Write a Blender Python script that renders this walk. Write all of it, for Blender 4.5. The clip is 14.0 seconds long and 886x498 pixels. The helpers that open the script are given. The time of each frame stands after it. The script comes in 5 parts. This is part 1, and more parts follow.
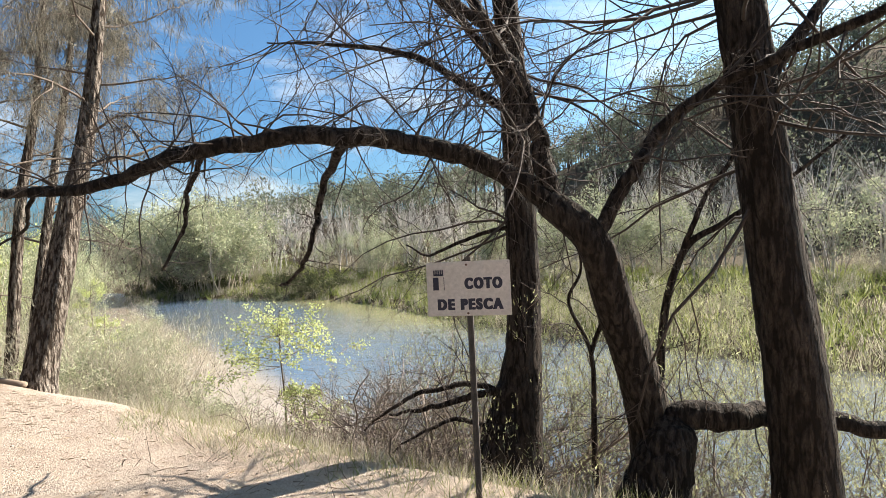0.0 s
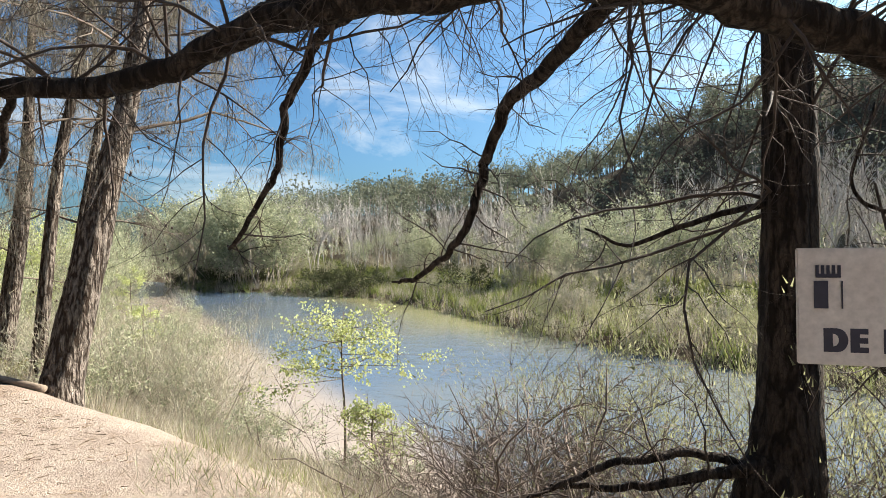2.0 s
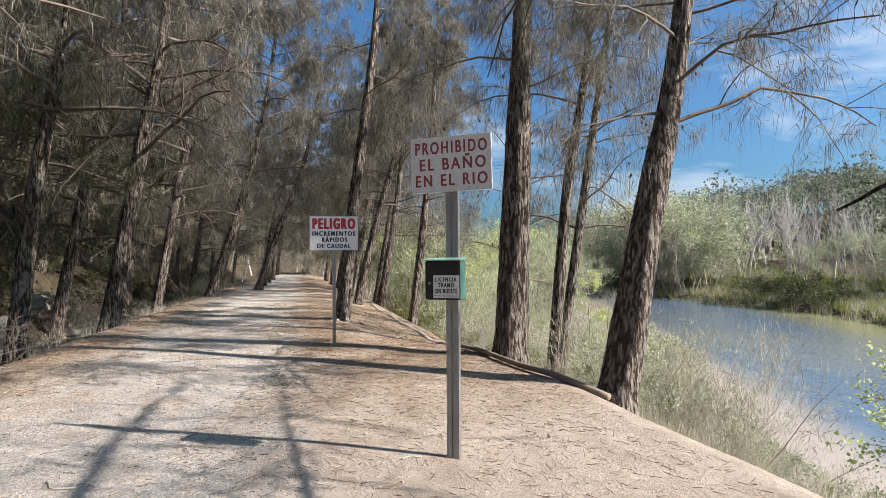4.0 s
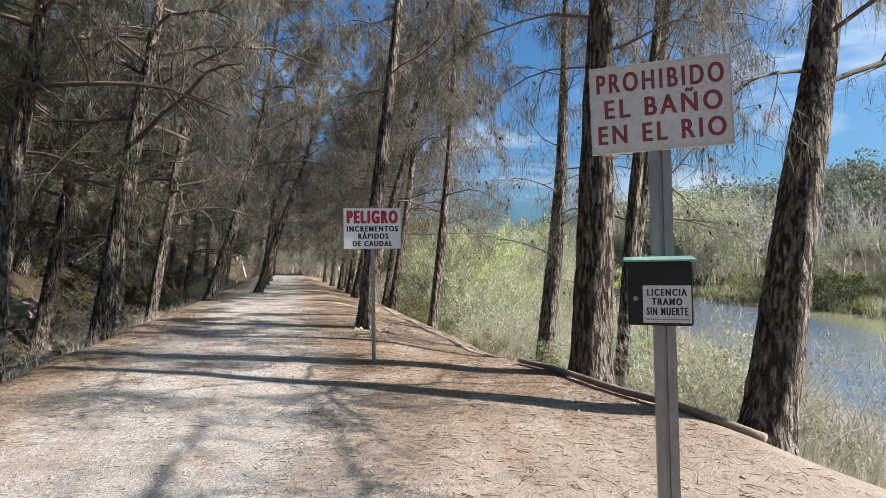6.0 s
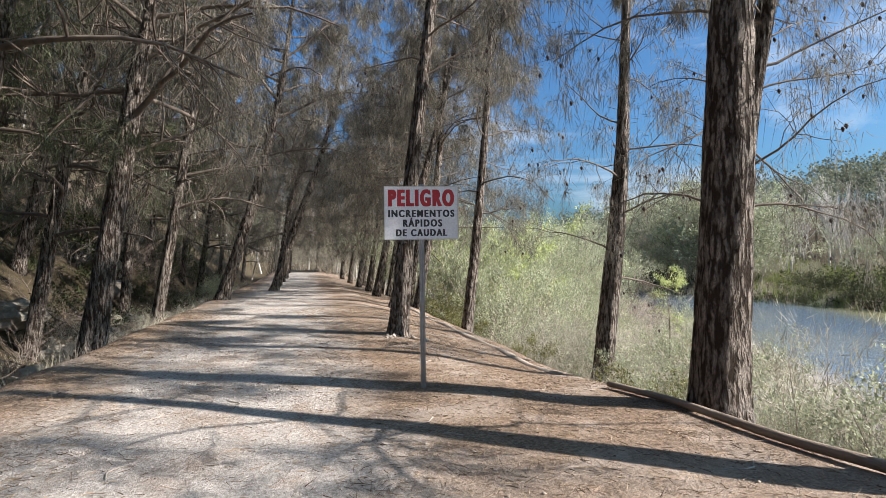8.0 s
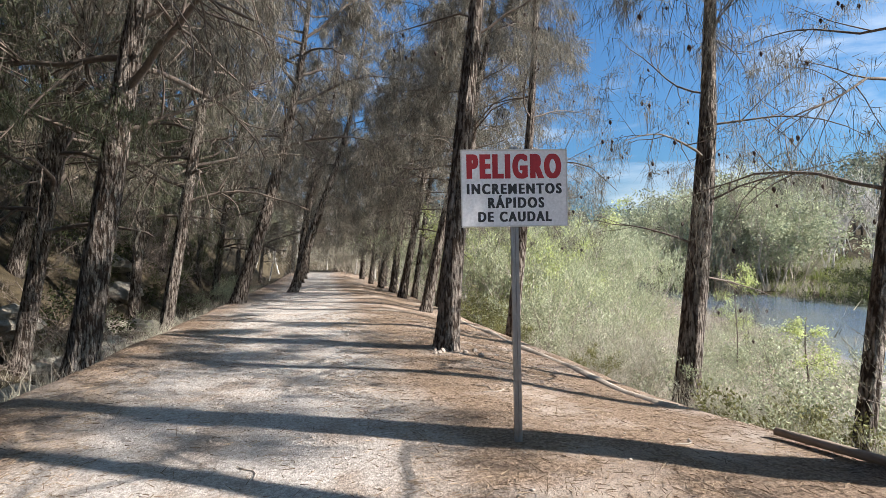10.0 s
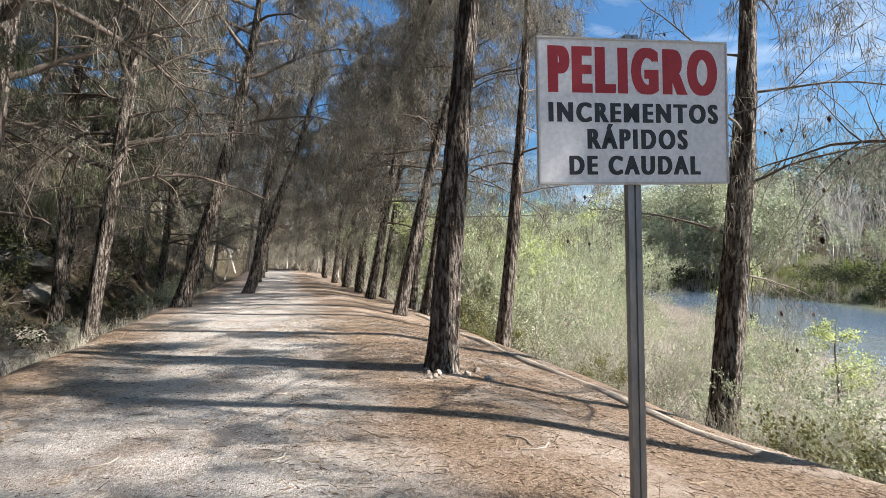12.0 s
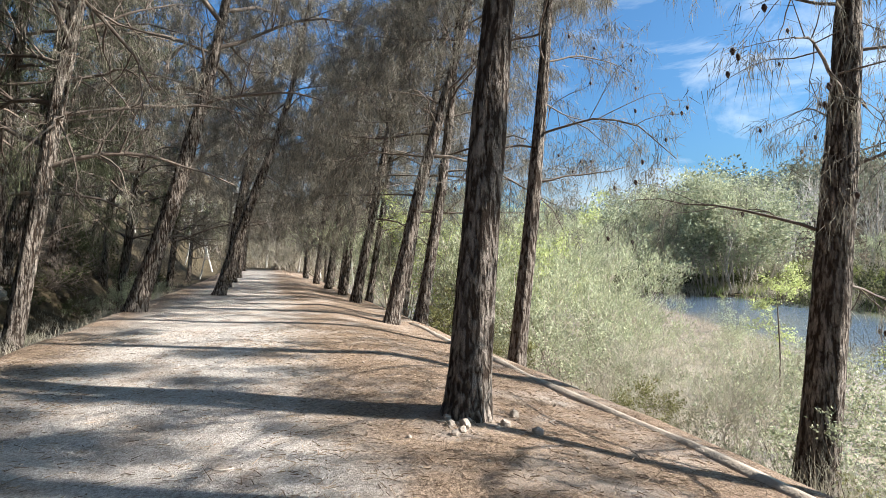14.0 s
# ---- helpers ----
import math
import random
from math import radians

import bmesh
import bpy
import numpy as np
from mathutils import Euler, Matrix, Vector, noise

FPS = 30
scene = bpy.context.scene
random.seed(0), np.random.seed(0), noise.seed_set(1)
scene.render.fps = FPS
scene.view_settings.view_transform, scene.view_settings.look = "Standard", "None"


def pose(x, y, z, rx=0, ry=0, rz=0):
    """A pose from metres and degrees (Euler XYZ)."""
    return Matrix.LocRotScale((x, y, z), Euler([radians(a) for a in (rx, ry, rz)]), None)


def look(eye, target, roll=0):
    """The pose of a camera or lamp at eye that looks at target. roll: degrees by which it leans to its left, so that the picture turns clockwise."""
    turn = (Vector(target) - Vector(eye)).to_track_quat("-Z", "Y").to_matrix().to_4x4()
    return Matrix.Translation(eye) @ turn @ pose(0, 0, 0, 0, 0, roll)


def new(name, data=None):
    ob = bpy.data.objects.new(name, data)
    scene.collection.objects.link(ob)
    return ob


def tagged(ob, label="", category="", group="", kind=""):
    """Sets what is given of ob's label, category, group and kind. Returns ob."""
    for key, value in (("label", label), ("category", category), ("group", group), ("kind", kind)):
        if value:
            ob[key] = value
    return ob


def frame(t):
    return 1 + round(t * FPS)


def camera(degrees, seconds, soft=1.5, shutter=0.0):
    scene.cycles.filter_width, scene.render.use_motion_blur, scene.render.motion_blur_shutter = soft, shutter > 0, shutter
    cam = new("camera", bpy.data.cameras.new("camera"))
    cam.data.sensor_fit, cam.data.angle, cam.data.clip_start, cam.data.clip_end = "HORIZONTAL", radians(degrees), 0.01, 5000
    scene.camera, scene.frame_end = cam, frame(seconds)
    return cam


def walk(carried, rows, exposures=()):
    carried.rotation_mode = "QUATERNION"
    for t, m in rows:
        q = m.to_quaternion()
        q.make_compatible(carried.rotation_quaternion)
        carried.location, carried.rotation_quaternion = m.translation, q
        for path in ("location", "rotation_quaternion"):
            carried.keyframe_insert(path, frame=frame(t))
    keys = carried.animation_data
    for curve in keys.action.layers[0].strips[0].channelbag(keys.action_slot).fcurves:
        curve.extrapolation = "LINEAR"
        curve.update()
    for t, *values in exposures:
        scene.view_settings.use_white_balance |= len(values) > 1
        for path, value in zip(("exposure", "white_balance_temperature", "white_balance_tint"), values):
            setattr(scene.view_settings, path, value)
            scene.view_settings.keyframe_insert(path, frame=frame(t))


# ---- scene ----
cam = camera(78.9, 14.0, 0.8)
METRES, EYE, TILT, LEAN, TURN = 12.7, 1.55, 0.0, 2.5, -59.4
ROWS = [
    (0.0, 0.0, 0.0, 0.0, -0.0, 0.0, 0.0),
    (0.5, -0.0095, 0.0408, -0.0029, -3.76, 0.03, -0.14),
    (1.0, -0.0239, 0.0726, -0.0052, -3.93, 0.12, -0.69),
    (1.5, -0.0421, 0.0992, -0.0079, -2.36, 0.18, -1.35),
    (2.0, -0.0727, 0.1209, -0.0094, 3.39, 0.16, -2.29),
    (2.5, -0.1104, 0.1304, -0.0101, 12.14, -0.02, -2.55),
    (3.0, -0.1522, 0.1425, -0.0128, 24.23, -0.4, -2.76),
    (3.5, -0.1907, 0.1462, -0.0138, 36.03, -0.83, -2.54),
    (4.0, -0.2259, 0.1462, -0.0163, 44.54, -0.98, -2.07),
    (6.5, -0.3854, 0.1913, -0.024, 42.77, -1.03, -1.45),
    (7.0, -0.4178, 0.2102, -0.0261, 40.42, -1.05, -1.66),
    (7.5, -0.444, 0.225, -0.0282, 41.96, -1.23, -1.68),
    (8.0, -0.4739, 0.2375, -0.0305, 45.13, -1.42, -1.63),
    (8.5, -0.5068, 0.2544, -0.0304, 47.77, -1.54, -1.6),
    (11.0, -0.6613, 0.3265, -0.0452, 44.78, -1.54, -1.27),
    (11.5, -0.6921, 0.3482, -0.0471, 43.54, -1.57, -1.44),
    (12.0, -0.7207, 0.3721, -0.0495, 42.77, -1.67, -1.26),
    (12.5, -0.7481, 0.399, -0.0477, 42.06, -1.63, -1.37),
    (13.0, -0.7732, 0.4158, -0.0515, 41.7, -1.55, -1.34),
    (13.5, -0.8052, 0.4374, -0.0565, 41.15, -1.48, -1.6),
    (14.0, -0.8371, 0.4581, -0.059, 41.03, -1.48, -2.04),
]
EXPOSURES = [(0.0, 1.73, 6900, 10), (2.5, 1.50, 6850, 10), (3.5, 1.38, 6450, 11), (7.5, 1.39, 6250, 12), (11.0, 1.54, 6250, 11), (12.5, 1.56, 6250, 10), (14.0, 1.66, 6250, 9)]
walk(cam, [(t, pose(0, 0, EYE, TILT, LEAN, TURN) @ pose(METRES * x, METRES * y, METRES * z, 90 + pitch, roll, yaw)) for t, x, y, z, yaw, pitch, roll in ROWS], EXPOSURES)


# ---- world, sun, exposure ----
world = bpy.data.worlds.new("world")
scene.world = world
world.use_nodes = True
wn = world.node_tree
sky = wn.nodes.new("ShaderNodeTexSky")
sky.sky_type = "NISHITA"
sky.sun_disc = False
SUN = Vector((2.58, -1.34, 2.10)).normalized()
sky.sun_elevation = math.asin(SUN.z)
sky.sun_rotation = math.atan2(SUN.x, SUN.y)
sky.air_density, sky.dust_density, sky.ozone_density = 1.0, 3.0, 3.0
tone = wn.nodes.new("ShaderNodeMixRGB")
tone.blend_type, tone.inputs[0].default_value, tone.inputs[2].default_value = "MULTIPLY", 1.0, (0.58, 0.98, 1.24, 1)
wn.links.new(sky.outputs[0], tone.inputs[1])
# thin drifting high cloud over the whole sky
cloud_way = wn.nodes.new("ShaderNodeTexCoord")
cloud_map = wn.nodes.new("ShaderNodeMapping")
cloud_map.inputs["Scale"].default_value = (1.0, 1.6, 4.0)
cloud_map.inputs["Rotation"].default_value = (0.25, 0.1, 0.5)
cloud_noise = wn.nodes.new("ShaderNodeTexNoise")
cloud_noise.inputs["Scale"].default_value, cloud_noise.inputs["Detail"].default_value = 2.4, 7
cloud_noise.inputs["Roughness"].default_value, cloud_noise.inputs["Distortion"].default_value = 0.62, 0.5
cloud_ramp = wn.nodes.new("ShaderNodeValToRGB")
cloud_ramp.color_ramp.elements[0].position, cloud_ramp.color_ramp.elements[0].color = 0.50, (0, 0, 0, 1)
cloud_ramp.color_ramp.elements[1].position, cloud_ramp.color_ramp.elements[1].color = 0.80, (0.75, 0.75, 0.75, 1)
wn.links.new(cloud_way.outputs["Generated"], cloud_map.inputs[0])
wn.links.new(cloud_map.outputs[0], cloud_noise.inputs["Vector"])
wn.links.new(cloud_noise.outputs["Fac"], cloud_ramp.inputs[0])
veil = wn.nodes.new("ShaderNodeMixRGB")
veil.inputs[2].default_value = (8.0, 8.6, 9.0, 1)
wn.links.new(cloud_ramp.outputs[0], veil.inputs[0])
wn.links.new(tone.outputs[0], veil.inputs[1])
wn.links.new(veil.outputs[0], wn.nodes["Background"].inputs[0])
wn.nodes["Background"].inputs[1].default_value = 0.05
sun_data = bpy.data.lights.new("sun", "SUN")
sun_data.energy, sun_data.angle, sun_data.color = 5.0, radians(0.5), (1.0, 0.93, 0.83)
sun = new("sun", sun_data)
sun.matrix_world = look(SUN * 60, (0, 0, 0))


# ---- materials ----
def nodes_of(name):
    m = bpy.data.materials.new(name)
    m.use_nodes = True
    t = m.node_tree
    return m, t, t.nodes["Principled BSDF"]


def link(t, a, b):
    t.links.new(a, b)


def noise_node(t, scale, detail=4, rough=0.6, stretch=None, coord="Object"):
    tc = t.nodes.new("ShaderNodeTexCoord")
    n = t.nodes.new("ShaderNodeTexNoise")
    n.inputs["Scale"].default_value = scale
    n.inputs["Detail"].default_value = detail
    n.inputs["Roughness"].default_value = rough
    if stretch:
        mp = t.nodes.new("ShaderNodeMapping")
        mp.inputs["Scale"].default_value = stretch
        link(t, tc.outputs[coord], mp.inputs[0])
        link(t, mp.outputs[0], n.inputs["Vector"])
    else:
        link(t, tc.outputs[coord], n.inputs["Vector"])
    return n.outputs["Fac"]


def ramp(t, fac, stops):
    r = t.nodes.new("ShaderNodeValToRGB")
    e = r.color_ramp.elements
    while len(e) < len(stops):
        e.new(0.5)
    for k, (p, c) in enumerate(stops):
        e[k].position, e[k].color = p, (*c, 1)
    link(t, fac, r.inputs[0])
    return r.outputs[0]


def mix(t, fac, a, b, mode="MIX"):
    n = t.nodes.new("ShaderNodeMix")
    n.data_type, n.blend_type = "RGBA", mode
    for sock, v in ((n.inputs[0], fac), (n.inputs[6], a), (n.inputs[7], b)):
        if isinstance(v, bpy.types.NodeSocket):
            link(t, v, sock)
        elif isinstance(v, tuple):
            sock.default_value = (*v, 1)
        else:
            sock.default_value = v
    return n.outputs[2]


def bump(t, height, strength, distance, p, after=None):
    b = t.nodes.new("ShaderNodeBump")
    b.inputs["Strength"].default_value = strength
    b.inputs["Distance"].default_value = distance
    link(t, height, b.inputs["Height"])
    if after:
        link(t, after, b.inputs["Normal"])
    link(t, b.outputs[0], p.inputs["Normal"])
    return b.outputs[0]


def rough_mat(name, c1, c2, scale=6, rough=0.9, stretch=None, bump_s=0.4, bump_d=0.01, metal=0.0, fine=60):
    m, t, p = nodes_of(name)
    a = noise_node(t, scale, 5, 0.65, stretch)
    b = noise_node(t, fine, 3, 0.6, stretch)
    col = ramp(t, a, [(0.3, c1), (0.7, c2)])
    dark = ramp(t, b, [(0.25, (0.75, 0.75, 0.75)), (0.75, (1.0, 1.0, 1.0))])
    link(t, mix(t, 1.0, col, dark, "MULTIPLY"), p.inputs["Base Color"])
    p.inputs["Roughness"].default_value = rough
    p.inputs["Metallic"].default_value = metal
    if bump_s:
        bump(t, b, bump_s, bump_d, p)
    return m


def foliage_mat(name, c1, c2, through_light=0.45, scale=1.2):
    """Leaves and needles: one tone per leaf, some light passing through."""
    m, t, p = nodes_of(name)
    g = t.nodes.new("ShaderNodeNewGeometry")
    col = ramp(t, g.outputs["Random Per Island"], [(0.0, c1), (1.0, c2)])
    big = noise_node(t, scale, 3, 0.6)
    col = mix(t, 1.0, col, ramp(t, big, [(0.3, (0.62, 0.62, 0.62)), (0.7, (1.15, 1.15, 1.1))]), "MULTIPLY")
    link(t, col, p.inputs["Base Color"])
    p.inputs["Roughness"].default_value = 0.7
    p.inputs["Specular IOR Level"].default_value = 0.15
    tr = t.nodes.new("ShaderNodeBsdfTranslucent")
    link(t, col, tr.inputs[0])
    ms = t.nodes.new("ShaderNodeMixShader")
    ms.inputs[0].default_value = through_light
    link(t, p.outputs[0], ms.inputs[1])
    link(t, tr.outputs[0], ms.inputs[2])
    link(t, ms.outputs[0], t.nodes["Material Output"].inputs[0])
    return m


def bark_mat(name, plate, plate2, crack, scale=16.0, depth=0.03):
    """Upright scaly plates parted by a net of dark fissures."""
    m, t, p = nodes_of(name)
    tc = t.nodes.new("ShaderNodeTexCoord")
    warp = t.nodes.new("ShaderNodeTexNoise")
    warp.inputs["Scale"].default_value, warp.inputs["Detail"].default_value = 11.0, 5
    link(t, tc.outputs["Object"], warp.inputs["Vector"])
    shift = t.nodes.new("ShaderNodeVectorMath")
    shift.operation = "MULTIPLY_ADD"
    shift.inputs[1].default_value = (0.05, 0.05, 0.16)
    link(t, warp.outputs["Color"], shift.inputs[0])
    link(t, tc.outputs["Object"], shift.inputs[2])
    mp = t.nodes.new("ShaderNodeMapping")
    mp.inputs["Scale"].default_value = (1, 1, 0.2)
    link(t, shift.outputs[0], mp.inputs[0])

    def net(s):
        v = t.nodes.new("ShaderNodeTexVoronoi")
        v.feature = "DISTANCE_TO_EDGE"
        v.inputs["Scale"].default_value = s
        link(t, mp.outputs[0], v.inputs["Vector"])
        return v.outputs["Distance"]

    n = noise_node(t, 3.0, 6, 0.7, (1, 1, 0.5))
    f = noise_node(t, 60, 5, 0.8, (1, 1, 0.45))
    streak = noise_node(t, scale * 1.15, 3, 0.55, (1, 1, 0.17))
    both = mix(t, 0.62, net(scale), streak)
    gap = ramp(t, both, [(0.30, (0, 0, 0)), (0.42, (1, 1, 1))])
    fine = ramp(t, net(scale * 2.3), [(0.0, (0.6, 0.6, 0.6)), (0.10, (1, 1, 1))])
    lift = mix(t, 1.0, gap, fine, "MULTIPLY")
    col = mix(t, lift, crack, ramp(t, n, [(0.3, plate), (0.7, plate2)]))
    col = mix(t, 1.0, col, ramp(t, f, [(0.25, (0.55, 0.55, 0.55)), (0.75, (1.2, 1.18, 1.15))]), "MULTIPLY")
    link(t, col, p.inputs["Base Color"])
    p.inputs["Roughness"].default_value = 0.95
    p.inputs["Specular IOR Level"].default_value = 0.2
    bump(t, mix(t, 0.25, lift, f), 1.0, depth, p)
    return m


M_PINE_BARK = bark_mat("pine_bark", (0.235, 0.195, 0.165), (0.46, 0.405, 0.36), (0.04, 0.028, 0.021), 21.0, 0.07)
M_DARK_BARK = bark_mat("willow_bark", (0.046, 0.036, 0.030), (0.095, 0.077, 0.066), (0.016, 0.012, 0.010), 24.0, 0.02)
M_TWIG = rough_mat("twig_bark", (0.10, 0.075, 0.06), (0.20, 0.16, 0.13), 5)
M_DARK_TWIG = rough_mat("dark_twig", (0.045, 0.033, 0.028), (0.085, 0.065, 0.055), 5)
M_BROWN_TWIG = rough_mat("brown_twig", (0.12, 0.092, 0.076), (0.26, 0.21, 0.175), 5)
M_PALE_TWIG = rough_mat("pale_twig", (0.36, 0.31, 0.26), (0.55, 0.49, 0.42), 4)
M_POPLAR = rough_mat("poplar_bark", (0.42, 0.39, 0.36), (0.60, 0.57, 0.53), 3, stretch=(1, 1, 0.3))
M_NEEDLE = foliage_mat("pine_needle", (0.055, 0.049, 0.04), (0.36, 0.33, 0.278), 0.40)
# Slope pine needles: green, with the wood's shade darkened into the colour.
M_NEEDLE_SHADED = foliage_mat("shaded_green_pine_needle", (0.04, 0.048, 0.028), (0.19, 0.205, 0.125), 0.34)
# Far needles: distance haze is put in as a paler, greyer green.
M_NEEDLE_HAZED = foliage_mat("hazed_far_pine_needle", (0.13, 0.145, 0.105), (0.25, 0.268, 0.195), 0.3, 0.2)
M_LEAF_SPRING = foliage_mat("spring_leaf", (0.44, 0.50, 0.19), (0.64, 0.68, 0.37), 0.5)
M_LEAF_WILLOW = foliage_mat("willow_leaf", (0.25, 0.28, 0.17), (0.58, 0.60, 0.43), 0.36, 0.5)
M_LEAF_TAMARISK = foliage_mat("tamarisk_leaf", (0.30, 0.28, 0.215), (0.58, 0.55, 0.45), 0.36, 0.5)
M_LEAF_YELLOW = foliage_mat("yellow_green_leaf", (0.22, 0.23, 0.12), (0.47, 0.475, 0.29), 0.5, 0.5)
M_LEAF_DARK = foliage_mat("evergreen_leaf", (0.045, 0.055, 0.025), (0.11, 0.12, 0.055), 0.25)
M_LEAF_OLIVE = foliage_mat("olive_leaf", (0.13, 0.13, 0.05), (0.30, 0.29, 0.13), 0.3, 1.5)
M_GRASS_DRY = foliage_mat("dry_grass", (0.30, 0.26, 0.20), (0.62, 0.575, 0.485), 0.4)
M_GRASS_GREEN = foliage_mat("green_grass", (0.16, 0.20, 0.06), (0.34, 0.37, 0.14), 0.4)
M_STEEL = rough_mat("galvanised_steel", (0.25, 0.25, 0.255), (0.38, 0.38, 0.385), 18, 0.45, (1, 1, 0.3), 0.08, 0.001, 0.7)
M_SIGN = rough_mat("sign_white", (0.80, 0.79, 0.81), (0.86, 0.85, 0.87), 3, 0.45, None, 0.03, 0.001)
M_SIGN_OLD = rough_mat("sign_faded_white", (0.66, 0.61, 0.57), (0.74, 0.69, 0.65), 4, 0.6, None, 0.05, 0.001)
M_SIGN_EDGE = rough_mat("sign_edge", (0.60, 0.58, 0.56), (0.72, 0.70, 0.68), 10, 0.5, None, 0.05, 0.001)
M_RED = rough_mat("sign_red", (0.40, 0.014, 0.022), (0.47, 0.026, 0.032), 6, 0.5, None, 0, 0)
M_MAROON = rough_mat("sign_maroon", (0.20, 0.03, 0.035), (0.30, 0.055, 0.055), 12, 0.6, None, 0, 0)
M_NAVY = rough_mat("sign_navy", (0.018, 0.02, 0.045), (0.03, 0.03, 0.06), 8, 0.5, None, 0, 0)
M_BLACK = rough_mat("sign_black", (0.02, 0.02, 0.022), (0.035, 0.035, 0.04), 8, 0.5, None, 0, 0)
M_BOX = rough_mat("box_dark_paint", (0.005, 0.006, 0.006), (0.012, 0.013, 0.013), 9, 0.65, None, 0.05, 0.001)
M_BOX_SIDE = rough_mat("box_green_paint", (0.045, 0.12, 0.10), (0.07, 0.18, 0.15), 9, 0.4, None, 0.05, 0.001)
M_BOX_LID = rough_mat("box_lid_paint", (0.22, 0.42, 0.34), (0.34, 0.52, 0.44), 9, 0.35, None, 0.05, 0.001)
M_PAPER = rough_mat("label_paper", (0.66, 0.65, 0.63), (0.76, 0.75, 0.73), 14, 0.6, None, 0.05, 0.001)
M_RUST = rough_mat("bolt_rust", (0.12, 0.06, 0.045), (0.2, 0.11, 0.08), 60, 0.8)
M_ROCK = rough_mat("limestone", (0.20, 0.175, 0.14), (0.37, 0.335, 0.28), 3, 0.95, None, 0.9, 0.04, 0, 25)
M_PEBBLE = rough_mat("pebble", (0.28, 0.23, 0.185), (0.46, 0.39, 0.33), 8, 0.9)
# Fishing sign post: its backlit silhouette is put in as a dark colour.
M_POST_BACKLIT = rough_mat("backlit_post", (0.05, 0.045, 0.042), (0.10, 0.09, 0.082), 20, 0.7)
M_KERB = rough_mat("old_concrete", (0.26, 0.215, 0.17), (0.44, 0.375, 0.305), 3, 0.95, None, 0.7, 0.02, 0, 40)
M_LOG = rough_mat("weathered_log", (0.20, 0.15, 0.11), (0.36, 0.29, 0.23), 4, 0.95, (1, 0.2, 1), 0.6, 0.015)
M_LITTER = foliage_mat("needle_litter", (0.13, 0.085, 0.055), (0.44, 0.335, 0.24), 0.1, 2)
M_CONE = rough_mat("pine_cone", (0.04, 0.022, 0.018), (0.08, 0.05, 0.04), 30)
# Wall stone is darkened: the far bank's shade sits in its colour.
M_WALL_SHADED = rough_mat("shaded_wall_stone", (0.05, 0.047, 0.044), (0.10, 0.094, 0.088), 0.8, 0.95, None, 0.6, 0.05, 0, 6)


def ground_mat():
    m, t, p = nodes_of("earth")
    tc = t.nodes.new("ShaderNodeTexCoord")
    sep = t.nodes.new("ShaderNodeSeparateXYZ")
    link(t, tc.outputs["Object"], sep.inputs[0])
    big = noise_node(t, 0.55, 5, 0.6)
    mid = noise_node(t, 3.2, 5, 0.7, (1, 0.55, 1))
    fine = noise_node(t, 38, 4, 0.75)
    grit = noise_node(t, 130, 2, 0.7)
    sand = ramp(t, mid, [(0.3, (0.39, 0.32, 0.27)), (0.7, (0.61, 0.525, 0.455))])
    litter = ramp(t, fine, [(0.36, (0.10, 0.066, 0.043)), (0.66, (0.43, 0.315, 0.23))])
    gravel = ramp(t, fine, [(0.36, (0.33, 0.295, 0.265)), (0.66, (0.68, 0.63, 0.585))])

    def band(centre, half, soft):
        s = t.nodes.new("ShaderNodeMath")
        s.operation = "ADD"
        s.inputs[1].default_value = -centre
        link(t, sep.outputs[0], s.inputs[0])
        w = t.nodes.new("ShaderNodeMath")
        w.operation = "MULTIPLY_ADD"
        w.inputs[1].default_value, w.inputs[2].default_value = 1.6, -0.8
        link(t, big, w.inputs[0])
        s2 = t.nodes.new("ShaderNodeMath")
        s2.operation = "ADD"
        link(t, s.outputs[0], s2.inputs[0])
        link(t, w.outputs[0], s2.inputs[1])
        a = t.nodes.new("ShaderNodeMath")
        a.operation = "ABSOLUTE"
        link(t, s2.outputs[0], a.inputs[0])
        mr = t.nodes.new("ShaderNodeMapRange")
        mr.interpolation_type = "SMOOTHSTEP"
        for k, v in ((1, half + soft), (2, half - soft), (3, 0), (4, 1)):
            mr.inputs[k].default_value = v
        link(t, a.outputs[0], mr.inputs[0])
        return mr.outputs[0]

    patch = ramp(t, noise_node(t, 1.1, 4, 0.65), [(0.30, (0.15, 0.15, 0.15)), (0.52, (0.95, 0.95, 0.95))])
    further = t.nodes.new("ShaderNodeMapRange")
    further.interpolation_type = "SMOOTHSTEP"
    for k, v in ((1, 6.5), (2, 11.0), (3, 0.25), (4, 1.0)):
        further.inputs[k].default_value = v
    link(t, sep.outputs[1], further.inputs[0])
    col = mix(t, mix(t, 1.0, patch, further.outputs[0], "MULTIPLY"), sand, litter)
    worn = ramp(t, noise_node(t, 1.7, 5, 0.7, (1, 0.6, 1)), [(0.36, (0.4, 0.4, 0.4)), (0.52, (1, 1, 1))])
    col = mix(t, mix(t, 1.0, band(-1.3, 1.35, 0.6), worn, "MULTIPLY"), col, gravel)
    # Leaf mould off the path, darkened to hold the pine slope's shade.
    shaded_mould = ramp(t, mid, [(0.3, (0.035, 0.028, 0.018)), (0.7, (0.11, 0.088, 0.056))])
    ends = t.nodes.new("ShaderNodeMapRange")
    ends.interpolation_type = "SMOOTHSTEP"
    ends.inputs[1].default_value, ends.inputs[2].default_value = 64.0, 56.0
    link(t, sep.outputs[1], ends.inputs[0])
    col = mix(t, mix(t, 1.0, band(0, 4.3, 0.8), ends.outputs[0], "MULTIPLY"), shaded_mould, col)
